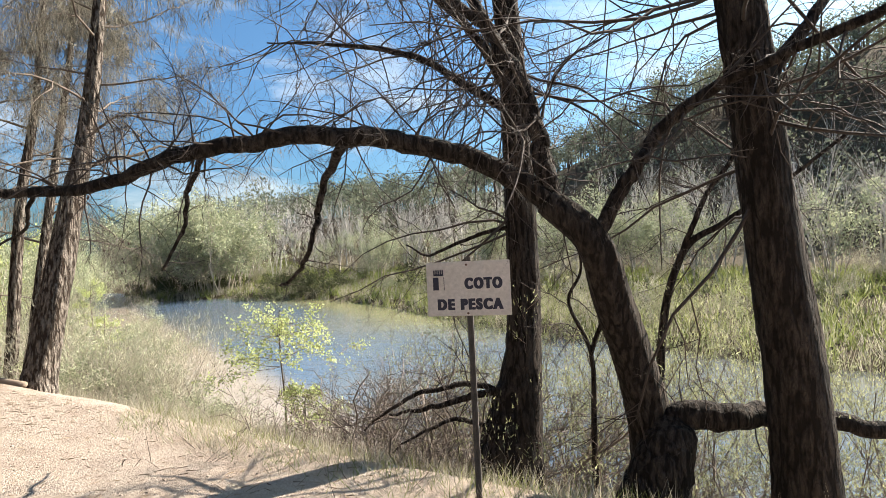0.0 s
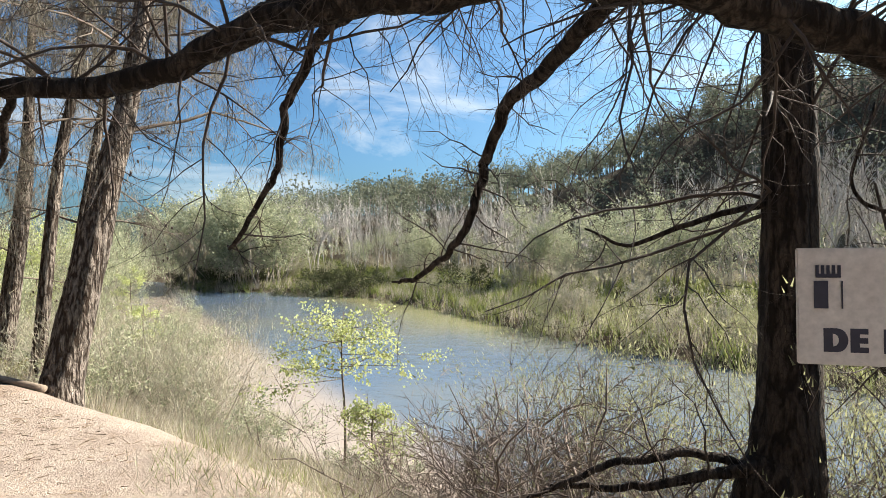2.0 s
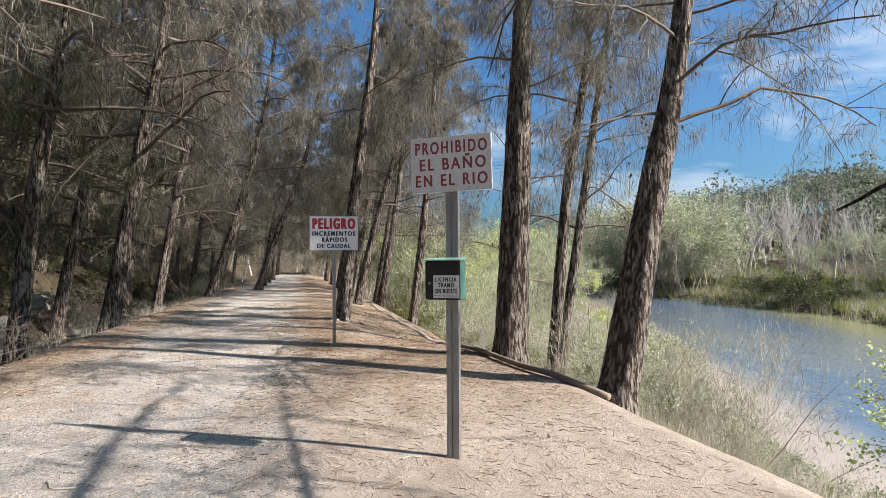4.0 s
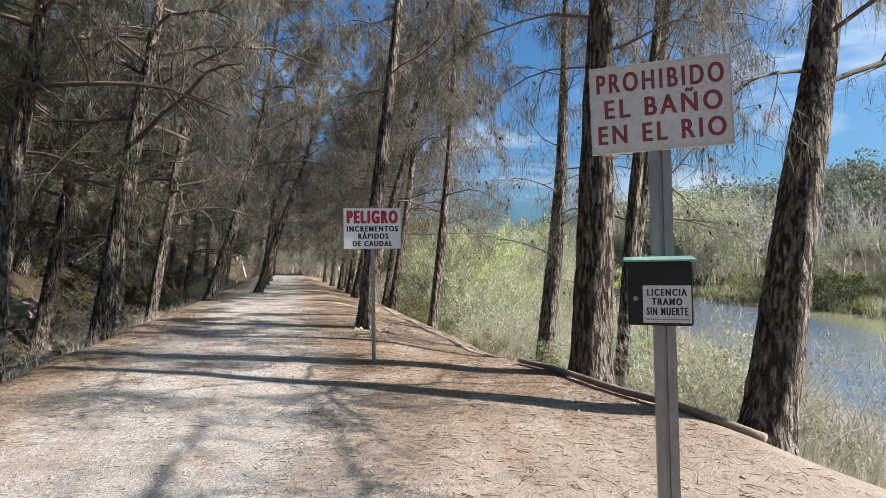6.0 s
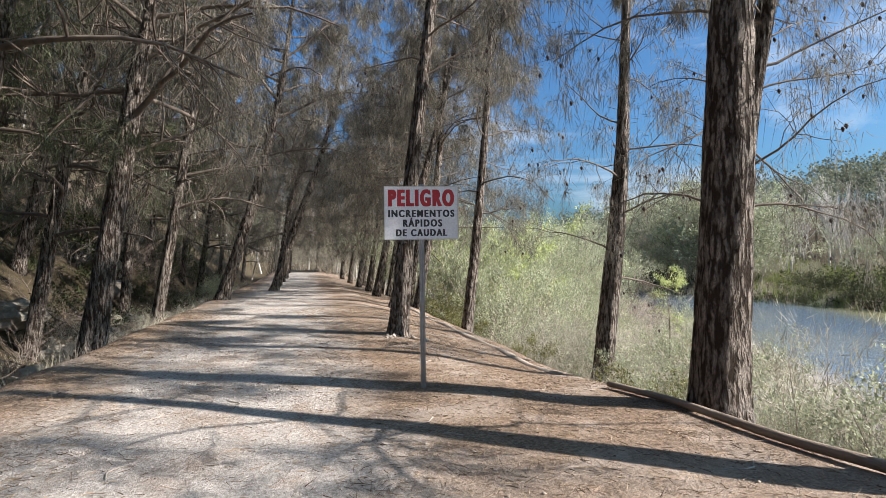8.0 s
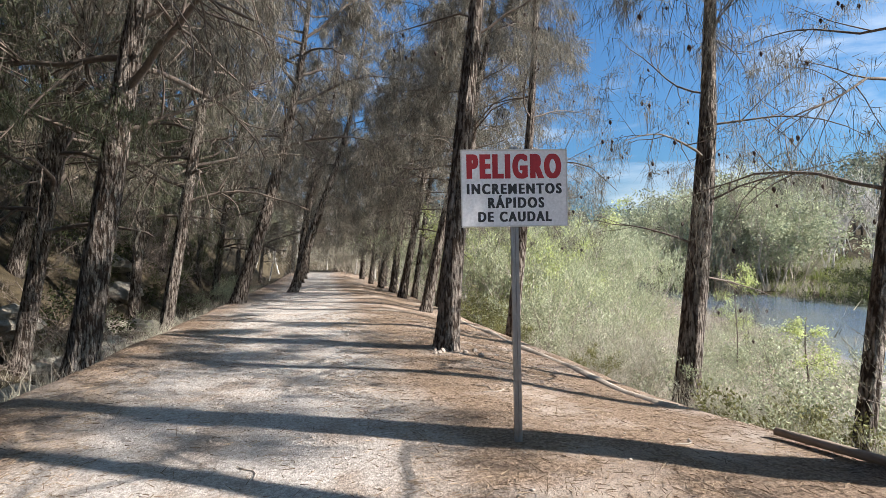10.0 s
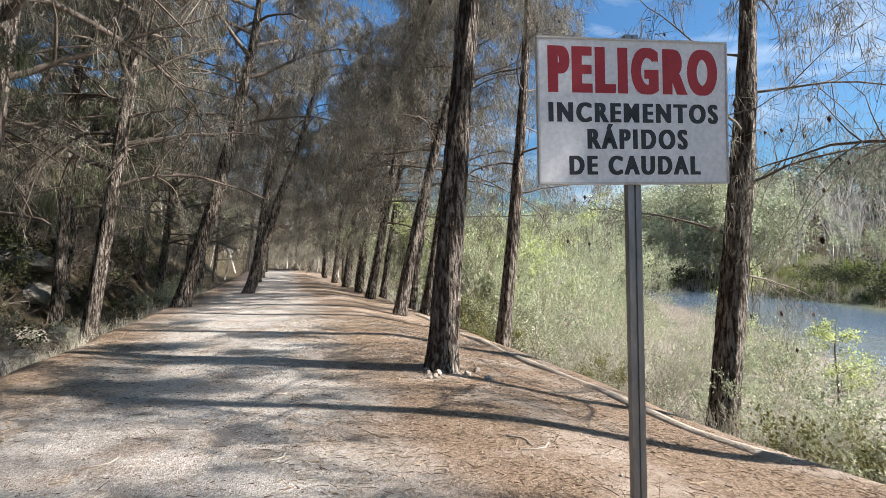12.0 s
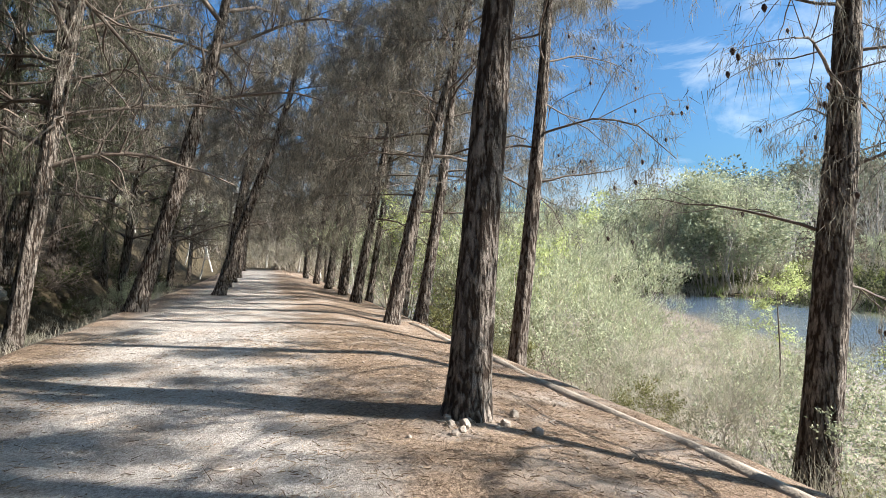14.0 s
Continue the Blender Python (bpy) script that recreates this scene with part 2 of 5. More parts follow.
    col = mix(t, 1.0, col, ramp(t, grit, [(0.25, (0.7, 0.68, 0.66)), (0.75, (1.12, 1.12, 1.12))]), "MULTIPLY")
    link(t, col, p.inputs["Base Color"])
    p.inputs["Roughness"].default_value = 0.98
    p.inputs["Specular IOR Level"].default_value = 0.1
    one = bump(t, fine, 0.9, 0.04, p)
    bump(t, grit, 0.6, 0.012, p, one)
    return m


def water_mat():
    m, t, p = nodes_of("river_water")
    p.inputs["Base Color"].default_value = (0.075, 0.105, 0.115, 1)
    p.inputs["Roughness"].default_value = 0.09
    p.inputs["IOR"].default_value = 1.33
    a = noise_node(t, 2.2, 4, 0.6, (1, 0.6, 1))
    b = noise_node(t, 11, 3, 0.6)
    shallows = noise_node(t, 0.09, 3, 0.5)
    deep = ramp(t, shallows, [(0.4, (0.09, 0.13, 0.185)), (0.68, (0.17, 0.175, 0.15))])
    tc = t.nodes.new("ShaderNodeTexCoord")
    dot = t.nodes.new("ShaderNodeVectorMath")
    dot.operation = "DOT_PRODUCT"
    dot.inputs[1].default_value = (0.92, -0.39, 0.0)
    link(t, tc.outputs["Object"], dot.inputs[0])
    mr = t.nodes.new("ShaderNodeMapRange")
    mr.interpolation_type = "SMOOTHSTEP"
    mr.inputs[1].default_value, mr.inputs[2].default_value = 6.0, 4.4
    link(t, dot.outputs["Value"], mr.inputs[0])
    flat = t.nodes.new("ShaderNodeVectorMath")
    flat.operation = "DOT_PRODUCT"
    flat.inputs[1].default_value = (0.908, -0.42, 0.0)
    link(t, tc.outputs["Object"], flat.inputs[0])
    weed = t.nodes.new("ShaderNodeMapRange")
    weed.interpolation_type = "SMOOTHSTEP"
    weed.inputs[1].default_value, weed.inputs[2].default_value = 11.0, 15.0
    link(t, flat.outputs["Value"], weed.inputs[0])
    along = t.nodes.new("ShaderNodeSeparateXYZ")
    link(t, tc.outputs["Object"], along.inputs[0])
    upstream = t.nodes.new("ShaderNodeMapRange")
    upstream.interpolation_type = "SMOOTHSTEP"
    upstream.inputs[1].default_value, upstream.inputs[2].default_value = 6.0, 15.0
    link(t, along.outputs[1], upstream.inputs[0])
    green = mix(t, mix(t, 1.0, weed.outputs[0], upstream.outputs[0], "MULTIPLY"), deep, (0.22, 0.215, 0.115))
    link(t, mix(t, mr.outputs[0], green, (0.34, 0.285, 0.235)), p.inputs["Base Color"])
    n1 = bump(t, a, 0.25, 0.12, p)
    bump(t, b, 0.3, 0.02, p, n1)
    return m


M_GROUND = ground_mat()
M_WATER = water_mat()


# ---- geometry helpers ----
class Geo:
    """Collects tubes and blades as arrays and turns them into one mesh."""

    def __init__(self):
        self.v, self.f, self.n = [], {3: [], 4: []}, 0

    def add(self, verts, faces):
        verts = np.asarray(verts, float).reshape(-1, 3)
        faces = np.asarray(faces, int)
        self.f[faces.shape[1]].append(faces + self.n)
        self.v.append(verts)
        self.n += len(verts)

    def tube(self, pts, radii, sides=6, cap=True, wobble=None):
        pts = np.asarray(pts, float)
        radii = np.asarray(radii, float)
        k = len(pts)
        tan = np.gradient(pts, axis=0)
        tan /= np.linalg.norm(tan, axis=1)[:, None] + 1e-9
        ref = np.array([0.0, 0.0, 1.0]) if abs(tan[0][2]) < 0.8 else np.array([1.0, 0.0, 0.0])
        a = np.cross(tan, ref)
        a /= np.linalg.norm(a, axis=1)[:, None] + 1e-9
        b = np.cross(tan, a)
        ang = np.linspace(0, 2 * np.pi, sides, endpoint=False)
        r = radii[:, None] * np.ones((1, sides))
        if wobble is not None:
            r = r * wobble
        ring = pts[:, None] + r[..., None] * (np.cos(ang)[None, :, None] * a[:, None] + np.sin(ang)[None, :, None] * b[:, None])
        i = np.arange(k - 1)[:, None] * sides
        j = np.arange(sides)[None]
        j2 = (j + 1) % sides
        q = np.stack([i + j, i + j2, i + sides + j2, i + sides + j], -1).reshape(-1, 4)
        self.add(ring.reshape(-1, 3), q)
        if cap:
            s = np.arange(1, sides - 1)
            top = np.stack([np.full_like(s, (k - 1) * sides), (k - 1) * sides + s, (k - 1) * sides + s + 1], -1)
            bot = np.stack([np.full_like(s, 0), s + 1, s], -1)
            self.f[3].append(np.concatenate([top, bot]) + self.n - k * sides)

    def blades(self, base, direction, length, width, rng):
        """Narrow triangles: needles, grass."""
        base, d = np.asarray(base, float), np.asarray(direction, float)
        n = len(base)
        d = d / (np.linalg.norm(d, axis=1)[:, None] + 1e-9)
        side = np.cross(d, rng.normal(size=(n, 3)))
        side /= np.linalg.norm(side, axis=1)[:, None] + 1e-9
        length = np.broadcast_to(length, (n,))[:, None]
        width = np.broadcast_to(width, (n,))[:, None]
        v = np.stack([base - side * width / 2, base + side * width / 2, base + d * length], 1)
        self.add(v.reshape(-1, 3), np.arange(n * 3).reshape(n, 3))

    def leaves(self, base, direction, length, width, rng):
        """Pointed oval leaves, slightly folded: two triangles each."""
        base, d = np.asarray(base, float), np.asarray(direction, float)
        n = len(base)
        d = d / (np.linalg.norm(d, axis=1)[:, None] + 1e-9)
        side = np.cross(d, rng.normal(size=(n, 3)))
        side /= np.linalg.norm(side, axis=1)[:, None] + 1e-9
        up = np.cross(side, d)
        length = np.broadcast_to(length, (n,))[:, None]
        width = np.broadcast_to(width, (n,))[:, None]
        mid = base + d * length * 0.45 + up * length * 0.08
        v = np.stack([base, mid - side * width / 2, base + d * length, mid + side * width / 2], 1)
        self.add(v.reshape(-1, 3), np.arange(n * 4).reshape(n, 4))

    def mesh(self, name, smooth=False):
        me = bpy.data.meshes.new(name)
        v = np.concatenate(self.v) if self.v else np.zeros((0, 3))
        t3 = np.concatenate(self.f[3]) if self.f[3] else np.zeros((0, 3), int)
        t4 = np.concatenate(self.f[4]) if self.f[4] else np.zeros((0, 4), int)
        loops = np.concatenate([t3.ravel(), t4.ravel()])
        start = np.concatenate([np.arange(len(t3)) * 3, len(t3) * 3 + np.arange(len(t4)) * 4])
        me.vertices.add(len(v))
        me.vertices.foreach_set("co", v.ravel())
        me.loops.add(len(loops))
        me.loops.foreach_set("vertex_index", loops.astype(np.int32))
        me.polygons.add(len(start))
        me.polygons.foreach_set("loop_start", start.astype(np.int32))
        if smooth:
            me.polygons.foreach_set("use_smooth", np.ones(len(start), bool))
        me.update(calc_edges=True)
        me.validate()
        return me


def part(name, data, material, parent=None, label="", m=None):
    """One mesh object, from a bmesh, a Geo or a mesh, under its thing."""
    if isinstance(data, bmesh.types.BMesh):
        me = bpy.data.meshes.new(name)
        data.to_mesh(me)
        data.free()
    elif isinstance(data, Geo):
        me = data.mesh(name)
    else:
        me = data
    if material and not me.materials:
        me.materials.append(material)
    ob = new(name, me)
    if parent:
        ob.parent = parent
    if m is not None:
        ob.matrix_basis = m
    if label:
        tagged(ob, label)
    return ob


def thing(name, m, label, category, group="", kind=""):
    ob = new(name)
    ob.empty_display_size = 0.1
    ob.matrix_basis = m
    return tagged(ob, label, category, group, kind)


def box(w, d, h, bevel=0.0, centre=(0, 0, 0)):
    bm = bmesh.new()
    bmesh.ops.create_cube(bm, size=1)
    bmesh.ops.scale(bm, vec=(w, d, h), verts=bm.verts)
    if bevel:
        bmesh.ops.bevel(bm, geom=bm.edges[:], offset=bevel, segments=2, affect="EDGES")
    bmesh.ops.translate(bm, vec=centre, verts=bm.verts)
    return bm


def smooth(a, b, x):
    s = np.clip((x - a) / (b - a), 0, 1)
    return s * s * (3 - 2 * s)


def spline(points, n):
    """A smooth line through the given points."""
    p = [Vector(q) for q in points]
    p = [2 * p[0] - p[1]] + p + [2 * p[-1] - p[-2]]
    out = []
    for s in np.linspace(0, len(p) - 3 - 1e-6, n):
        i = int(s)
        u = s - i
        a, b, c, d = p[i:i + 4]
        out.append(0.5 * ((2 * b) + (c - a) * u + (2 * a - 5 * b + 4 * c - d) * u * u + (3 * b - a - 3 * c + d) * u ** 3))
    return np.array(out)


# ---- the ground ----
WATER = -2.0
NEAR_Y, NEAR_X = (-60, -10, 0, 5, 10, 13, 17, 21, 30, 38, 45, 55, 90), (4.2, 5.0, 5.6, 6.4, 7.7, 8.7, 10.5, 12.6, 17.6, 22.0, 25.5, 30, 40)
FAR_Y, FAR_X = (-60, -20, -1, 3, 8, 15, 22, 30, 40, 50, 90), (11, 13.5, 15.5, 17, 18.6, 22.8, 27, 30, 29.5, 25, 20)
RIDGE_AZ, RIDGE_EL = (-180, -120, -60, -30, -9, 7, 18, 27, 35, 50, 62, 80, 110, 180), (2, 3, 12, 19, 18.0, 15.0, 11.0, 9.0, 7.2, 5.4, 3.2, 2.4, 3, 2)


def path_level(y):
    return 0.235 - 0.0145 * np.clip(y, -40, 45)


def height(x, y):
    x, y = np.asarray(x, float), np.asarray(y, float)
    base = path_level(y)
    z = base - 0.05 * smooth(0.5, 2.6, x) - 0.24 * smooth(0.9, 2.9, x) * smooth(10.8, 14.5, y)
    edge = np.interp(y, (-60, 0, 3, 6, 9, 11, 13, 15, 60), (2.75, 2.6, 2.62, 2.85, 2.82, 2.66, 2.72, 2.8, 2.8))
    bank = np.maximum(x - edge, 0)
    z = z - 0.56 * bank * smooth(0, 0.9, bank)
    near, far = np.interp(y, NEAR_Y, NEAR_X), np.interp(y, FAR_Y, FAR_X)
    far = np.maximum(far, near)
    z = np.where(x > edge, np.maximum(z, WATER - 1.0), z)
    wet = smooth(-1.0, 0.6, x - near) * (1 - smooth(-0.6, 1.2, x - far))
    z = np.where(x > edge, z * (1 - wet) + (WATER - 0.8) * wet, z)
    land = smooth(-0.4, 2.5, x - far)
    flat = WATER + 0.35 + 0.9 * smooth(3, 16, x - far)
    z = np.where(x > far - 0.4, z * (1 - land) + flat * land, z)
    dist = np.hypot(x, y)
    el = np.interp(np.degrees(np.arctan2(y, x)), RIDGE_AZ, RIDGE_EL)
    ridge = 135 * np.tan(np.radians(el)) - 3.0
    hill = smooth(58, 135, dist) * ridge * (0.9 + 0.1 * np.sin(x * 0.07) * np.cos(y * 0.06))
    hill = hill * smooth(5, 22, x - far)
    z = z + hill
    ditch = np.maximum(-3.35 - x, 0)
    left = -0.85 * smooth(0, 1.7, ditch) + 0.72 * np.maximum(ditch - 2.2, 0) * smooth(2.2, 4.5, ditch)
    z = z + np.where(left > 14, 14 + (left - 14) * 0.2, left)
    z = z + 13 * smooth(68, 120, y) * (1 - smooth(20, 60, x))
    bumps = 0.03 * np.sin(x * 2.1 + 1.3 * np.sin(y * 0.9)) * np.sin(y * 1.7 + np.cos(x)) + 0.012 * np.sin(x * 5.3 + y * 2.2) * np.sin(y * 4.1 - x)
    z = z + bumps * (0.35 + smooth(2.5, 5, np.abs(x)))
    return z


def ground_z(x, y):
    return float(height(x, y))


def graded(lo, hi, fine_lo, fine_hi, step):
    mid = list(np.arange(fine_lo, fine_hi + 1e-6, step))
    up, s = [fine_hi], step
    while up[-1] < hi:
        s = min(s * 1.12, 40)
        up.append(up[-1] + s)
    down, s = [fine_lo], step
    while down[-1] > lo:
        s = min(s * 1.12, 40)
        down.append(down[-1] - s)
    return np.array(down[:0:-1] + mid + up[1:])


gx, gy = graded(-700, 900, -6, 9, 0.14), graded(-700, 900, -1, 26, 0.16)
GX, GY = np.meshgrid(gx, gy)
GZ = height(GX, GY)
w = len(gx)
i, j = np.meshgrid(np.arange(w - 1), np.arange(len(gy) - 1))
a = (j * w + i).ravel()
g = Geo()
g.add(np.stack([GX, GY, GZ], -1), np.stack([a, a + 1, a + w + 1, a + w], -1))
me = g.mesh("ground", True)
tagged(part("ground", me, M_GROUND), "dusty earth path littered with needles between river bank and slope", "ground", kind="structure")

bm = bmesh.new()
bmesh.ops.create_grid(bm, x_segments=8, y_segments=8, size=1)
bmesh.ops.scale(bm, vec=(55, 130, 1), verts=bm.verts)
bmesh.ops.translate(bm, vec=(57, 10, WATER), verts=bm.verts)
tagged(part("water", bm, M_WATER), "calm blue-grey river with greenish shallows", "river", kind="structure")


# ---- trees ----
def grow(geo, start, direction, length, r, level, rng, tips, droop=0.0, kids=(5, 5), spread=0.7, wander=0.25, sides=5, tip_r=0.25, steps=7, thin=False):
    """A limb that wanders, with side limbs; puts the places and ways of its outer parts into tips."""
    pts, d = [np.array(start, float)], np.array(direction, float)
    d /= np.linalg.norm(d)
    if thin and level <= 0:
        d = d + np.array([0, 0, -droop])
        geo.blades([pts[0]], [d], length, max(r * 2, 0.004), rng)
        for u in (0.3, 0.55, 0.8, 1.0):
            tips.append((pts[0] + d * length * u, d))
        return pts
    seg = length / steps
    ways = []
    for k in range(steps):
        d = d + rng.normal(size=3) * wander * 0.5 + np.array([0, 0, -droop * (0.4 + k / steps)])
        d /= np.linalg.norm(d)
        pts.append(pts[-1] + d * seg)
        ways.append(d.copy())
    geo.tube(pts, np.linspace(r, r * tip_r, steps + 1), sides, cap=False)
    if level <= 0:
        for k in range(1, steps + 1):
            tips.append((pts[k], ways[k - 1]))
        return pts
    for q in range(kids[0] if level > 1 else kids[1]):
        u = rng.uniform(0.2, 0.98)
        k = min(int(u * steps), steps - 1)
        p = pts[k] + (pts[k + 1] - pts[k]) * (u * steps - k)
        way = ways[k]
        side = np.cross(way, rng.normal(size=3))
        side /= np.linalg.norm(side) + 1e-9
        nd = way * (1 - spread * 0.6) + side * spread
        grow(geo, p, nd, length * rng.uniform(0.35, 0.6) * (1.1 - 0.5 * u), r * (1 - 0.7 * u) * 0.55, level - 1, rng, tips, droop, kids, spread, wander, max(3, sides - 1), tip_r, max(4, steps - 2), thin)
    tips.append((pts[-1], ways[-1]))
    return pts


def trunk_geo(points, r0, r1, rng, n=46, sides=26, flare=0.5, ridges=1.0, gnarl=0.0):
    """A trunk with a flared foot and deep upright bark plates."""
    pts = spline(points, n)
    if gnarl:
        gnarl = min(gnarl, r0 * 0.22)
        for amp, k in ((gnarl, n // 5 + 2), (gnarl * 0.5, n // 2 + 2)):
            kick = rng.normal(size=(k, 3)) * amp
            kick[0] = 0
            pts = pts + np.column_stack([np.interp(np.linspace(0, k - 1, n), np.arange(k), kick[:, c]) for c in range(3)])
    z = np.linspace(0, 1, n)
    length = np.sum(np.linalg.norm(np.diff(pts, axis=0), axis=1))
    r = r0 + (r1 - r0) * z ** 1.25
    r = r * (1 + flare * np.exp(-z * length / 0.32))
    ang = np.linspace(0, 2 * np.pi, sides, endpoint=False)
    ph = rng.uniform(0, 6.28, 6)
    hgt = (z * length)[:, None]
    wob = 1 + ridges * (0.035 * np.sin(ang * 7 + ph[0] + 1.2 * np.sin(hgt * 2.1 + ph[1])) + 0.03 * np.sin(ang * 11 + ph[2] + 1.5 * np.sin(hgt * 3.3 + ph[3])) + 0.03 * np.sin(ang * 3 + ph[4] + hgt * 0.8)) + rng.normal(size=(n, sides)) * 0.014 * ridges
    g = Geo()
    g.tube(pts, r, sides, True, wob)
    return g, pts


def crown_geo(limb_tips, rng, per_tip, length, width, hang=1.1):
    g = Geo()
    p = np.array([t[0] for t in limb_tips])
    d = np.array([t[1] for t in limb_tips])
    k = np.repeat(np.arange(len(p)), per_tip)
    way = d[k] * 0.5 + rng.normal(size=(len(k), 3)) * 0.75 + np.array([0, 0, -hang])
    base = p[k] + rng.normal(size=(len(k), 3)) * 0.05
    g.blades(base, way, rng.uniform(0.6, 1.3, len(k)) * length, width, rng)
    strand = rng.normal(size=p.shape) * 0.22 + np.array([0, 0, -1.0])
    g.blades(p, strand, rng.uniform(0.25, 0.6, len(p)), min(width * 0.7, 0.007), rng)
    return g


def pine(points, r0, seed, top=11.0, first=3.0, limbs=16, reach=2.6, thick=6, high_thick=7, high_reach=1.0, label="", group="pines along the path"):
    """A pine from the foot through the given points, up to its top, with drooping needle sprays."""
    rng = np.random.default_rng(seed)
    near = points[0][1] < 27 and points[0][0] > -6
    foot_at = Vector(points[0])
    p = [Vector(q) - foot_at for q in points]
    p[0] = Vector((0, 0, -0.15))
    way = (p[-1] - p[-2]).normalized()
    if p[-1].z < top:
        p.append(p[-1] + (way * 0.7 + Vector((0, 0, 0.5))).normalized() * (top - p[-1].z))
    tree = thing("pine_tree", Matrix.Translation(foot_at), label or "tall pine with fissured grey-brown bark and drooping needles", "tree", group)
    g, line = trunk_geo(p, r0, 0.035, rng, 80 if near else 40, 32 if near else 14)
    part("trunk", g, M_PINE_BARK, tree)
    # Pines deep on the slope take the needles coloured for shade.
    needle = M_NEEDLE_SHADED if foot_at.x < -6.5 else M_NEEDLE
    stout = 1.7 if foot_at.x < -2.5 else 1.0
    tips, high, upper = [], [], []
    fork = (8, 5) if near else (6, 4)
    zs = line[:, 2]
    for q in range(limbs):
        zz = first + (top - 0.4 - first) * (q + rng.uniform(0, 1)) / limbs
        k = int(np.clip(np.searchsorted(zs, zz), 1, len(zs) - 1))
        az = q * 2.4 + rng.uniform(-0.6, 0.6)
        u = (zz - first) / max(top - first, 1)
        # high_reach widens the upper limbs to shut out sky above the path.
        ln = reach * (1.0 - 0.5 * u) * rng.uniform(0.7, 1.2) * (high_reach if zz > 6.5 else 1.0)
        lg = Geo()
        grow(lg, line[k], (math.cos(az), math.sin(az), 0.2 + 0.5 * u), ln, (0.007 + 0.022 * ln / 3 * (1 - 0.5 * u)) * stout, 2, rng, upper if zz > 7.6 else high if zz > 6.2 else tips, 0.10, fork, 0.75, 0.3, 5, 0.25, 7, True)
        part("limb", lg, M_TWIG, tree)
    if tips:
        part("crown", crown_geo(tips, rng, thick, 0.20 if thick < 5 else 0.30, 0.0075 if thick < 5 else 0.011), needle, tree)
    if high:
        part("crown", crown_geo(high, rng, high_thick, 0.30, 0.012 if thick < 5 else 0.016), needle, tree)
    # Upper crown, mostly above view, thickened to block sky light over the path.
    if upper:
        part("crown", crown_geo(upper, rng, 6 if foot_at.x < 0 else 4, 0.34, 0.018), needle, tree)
    tips = tips or high
    if thick <= 3:
        c = Geo()
        for q in rng.choice(len(tips), 40):
            s = tips[q][0]
            c.tube([s, s + (0.01, 0, -0.03), s + (0.012, 0, -0.065)], [0.012, 0.024, 0.006], 6)
        part("cone", c, M_CONE, tree, "dark small pine cones")["kind"] = "stuff"
    return tree


def foot(x, y, dz=0.0):
    return (x, y, ground_z(x, y) + dz)


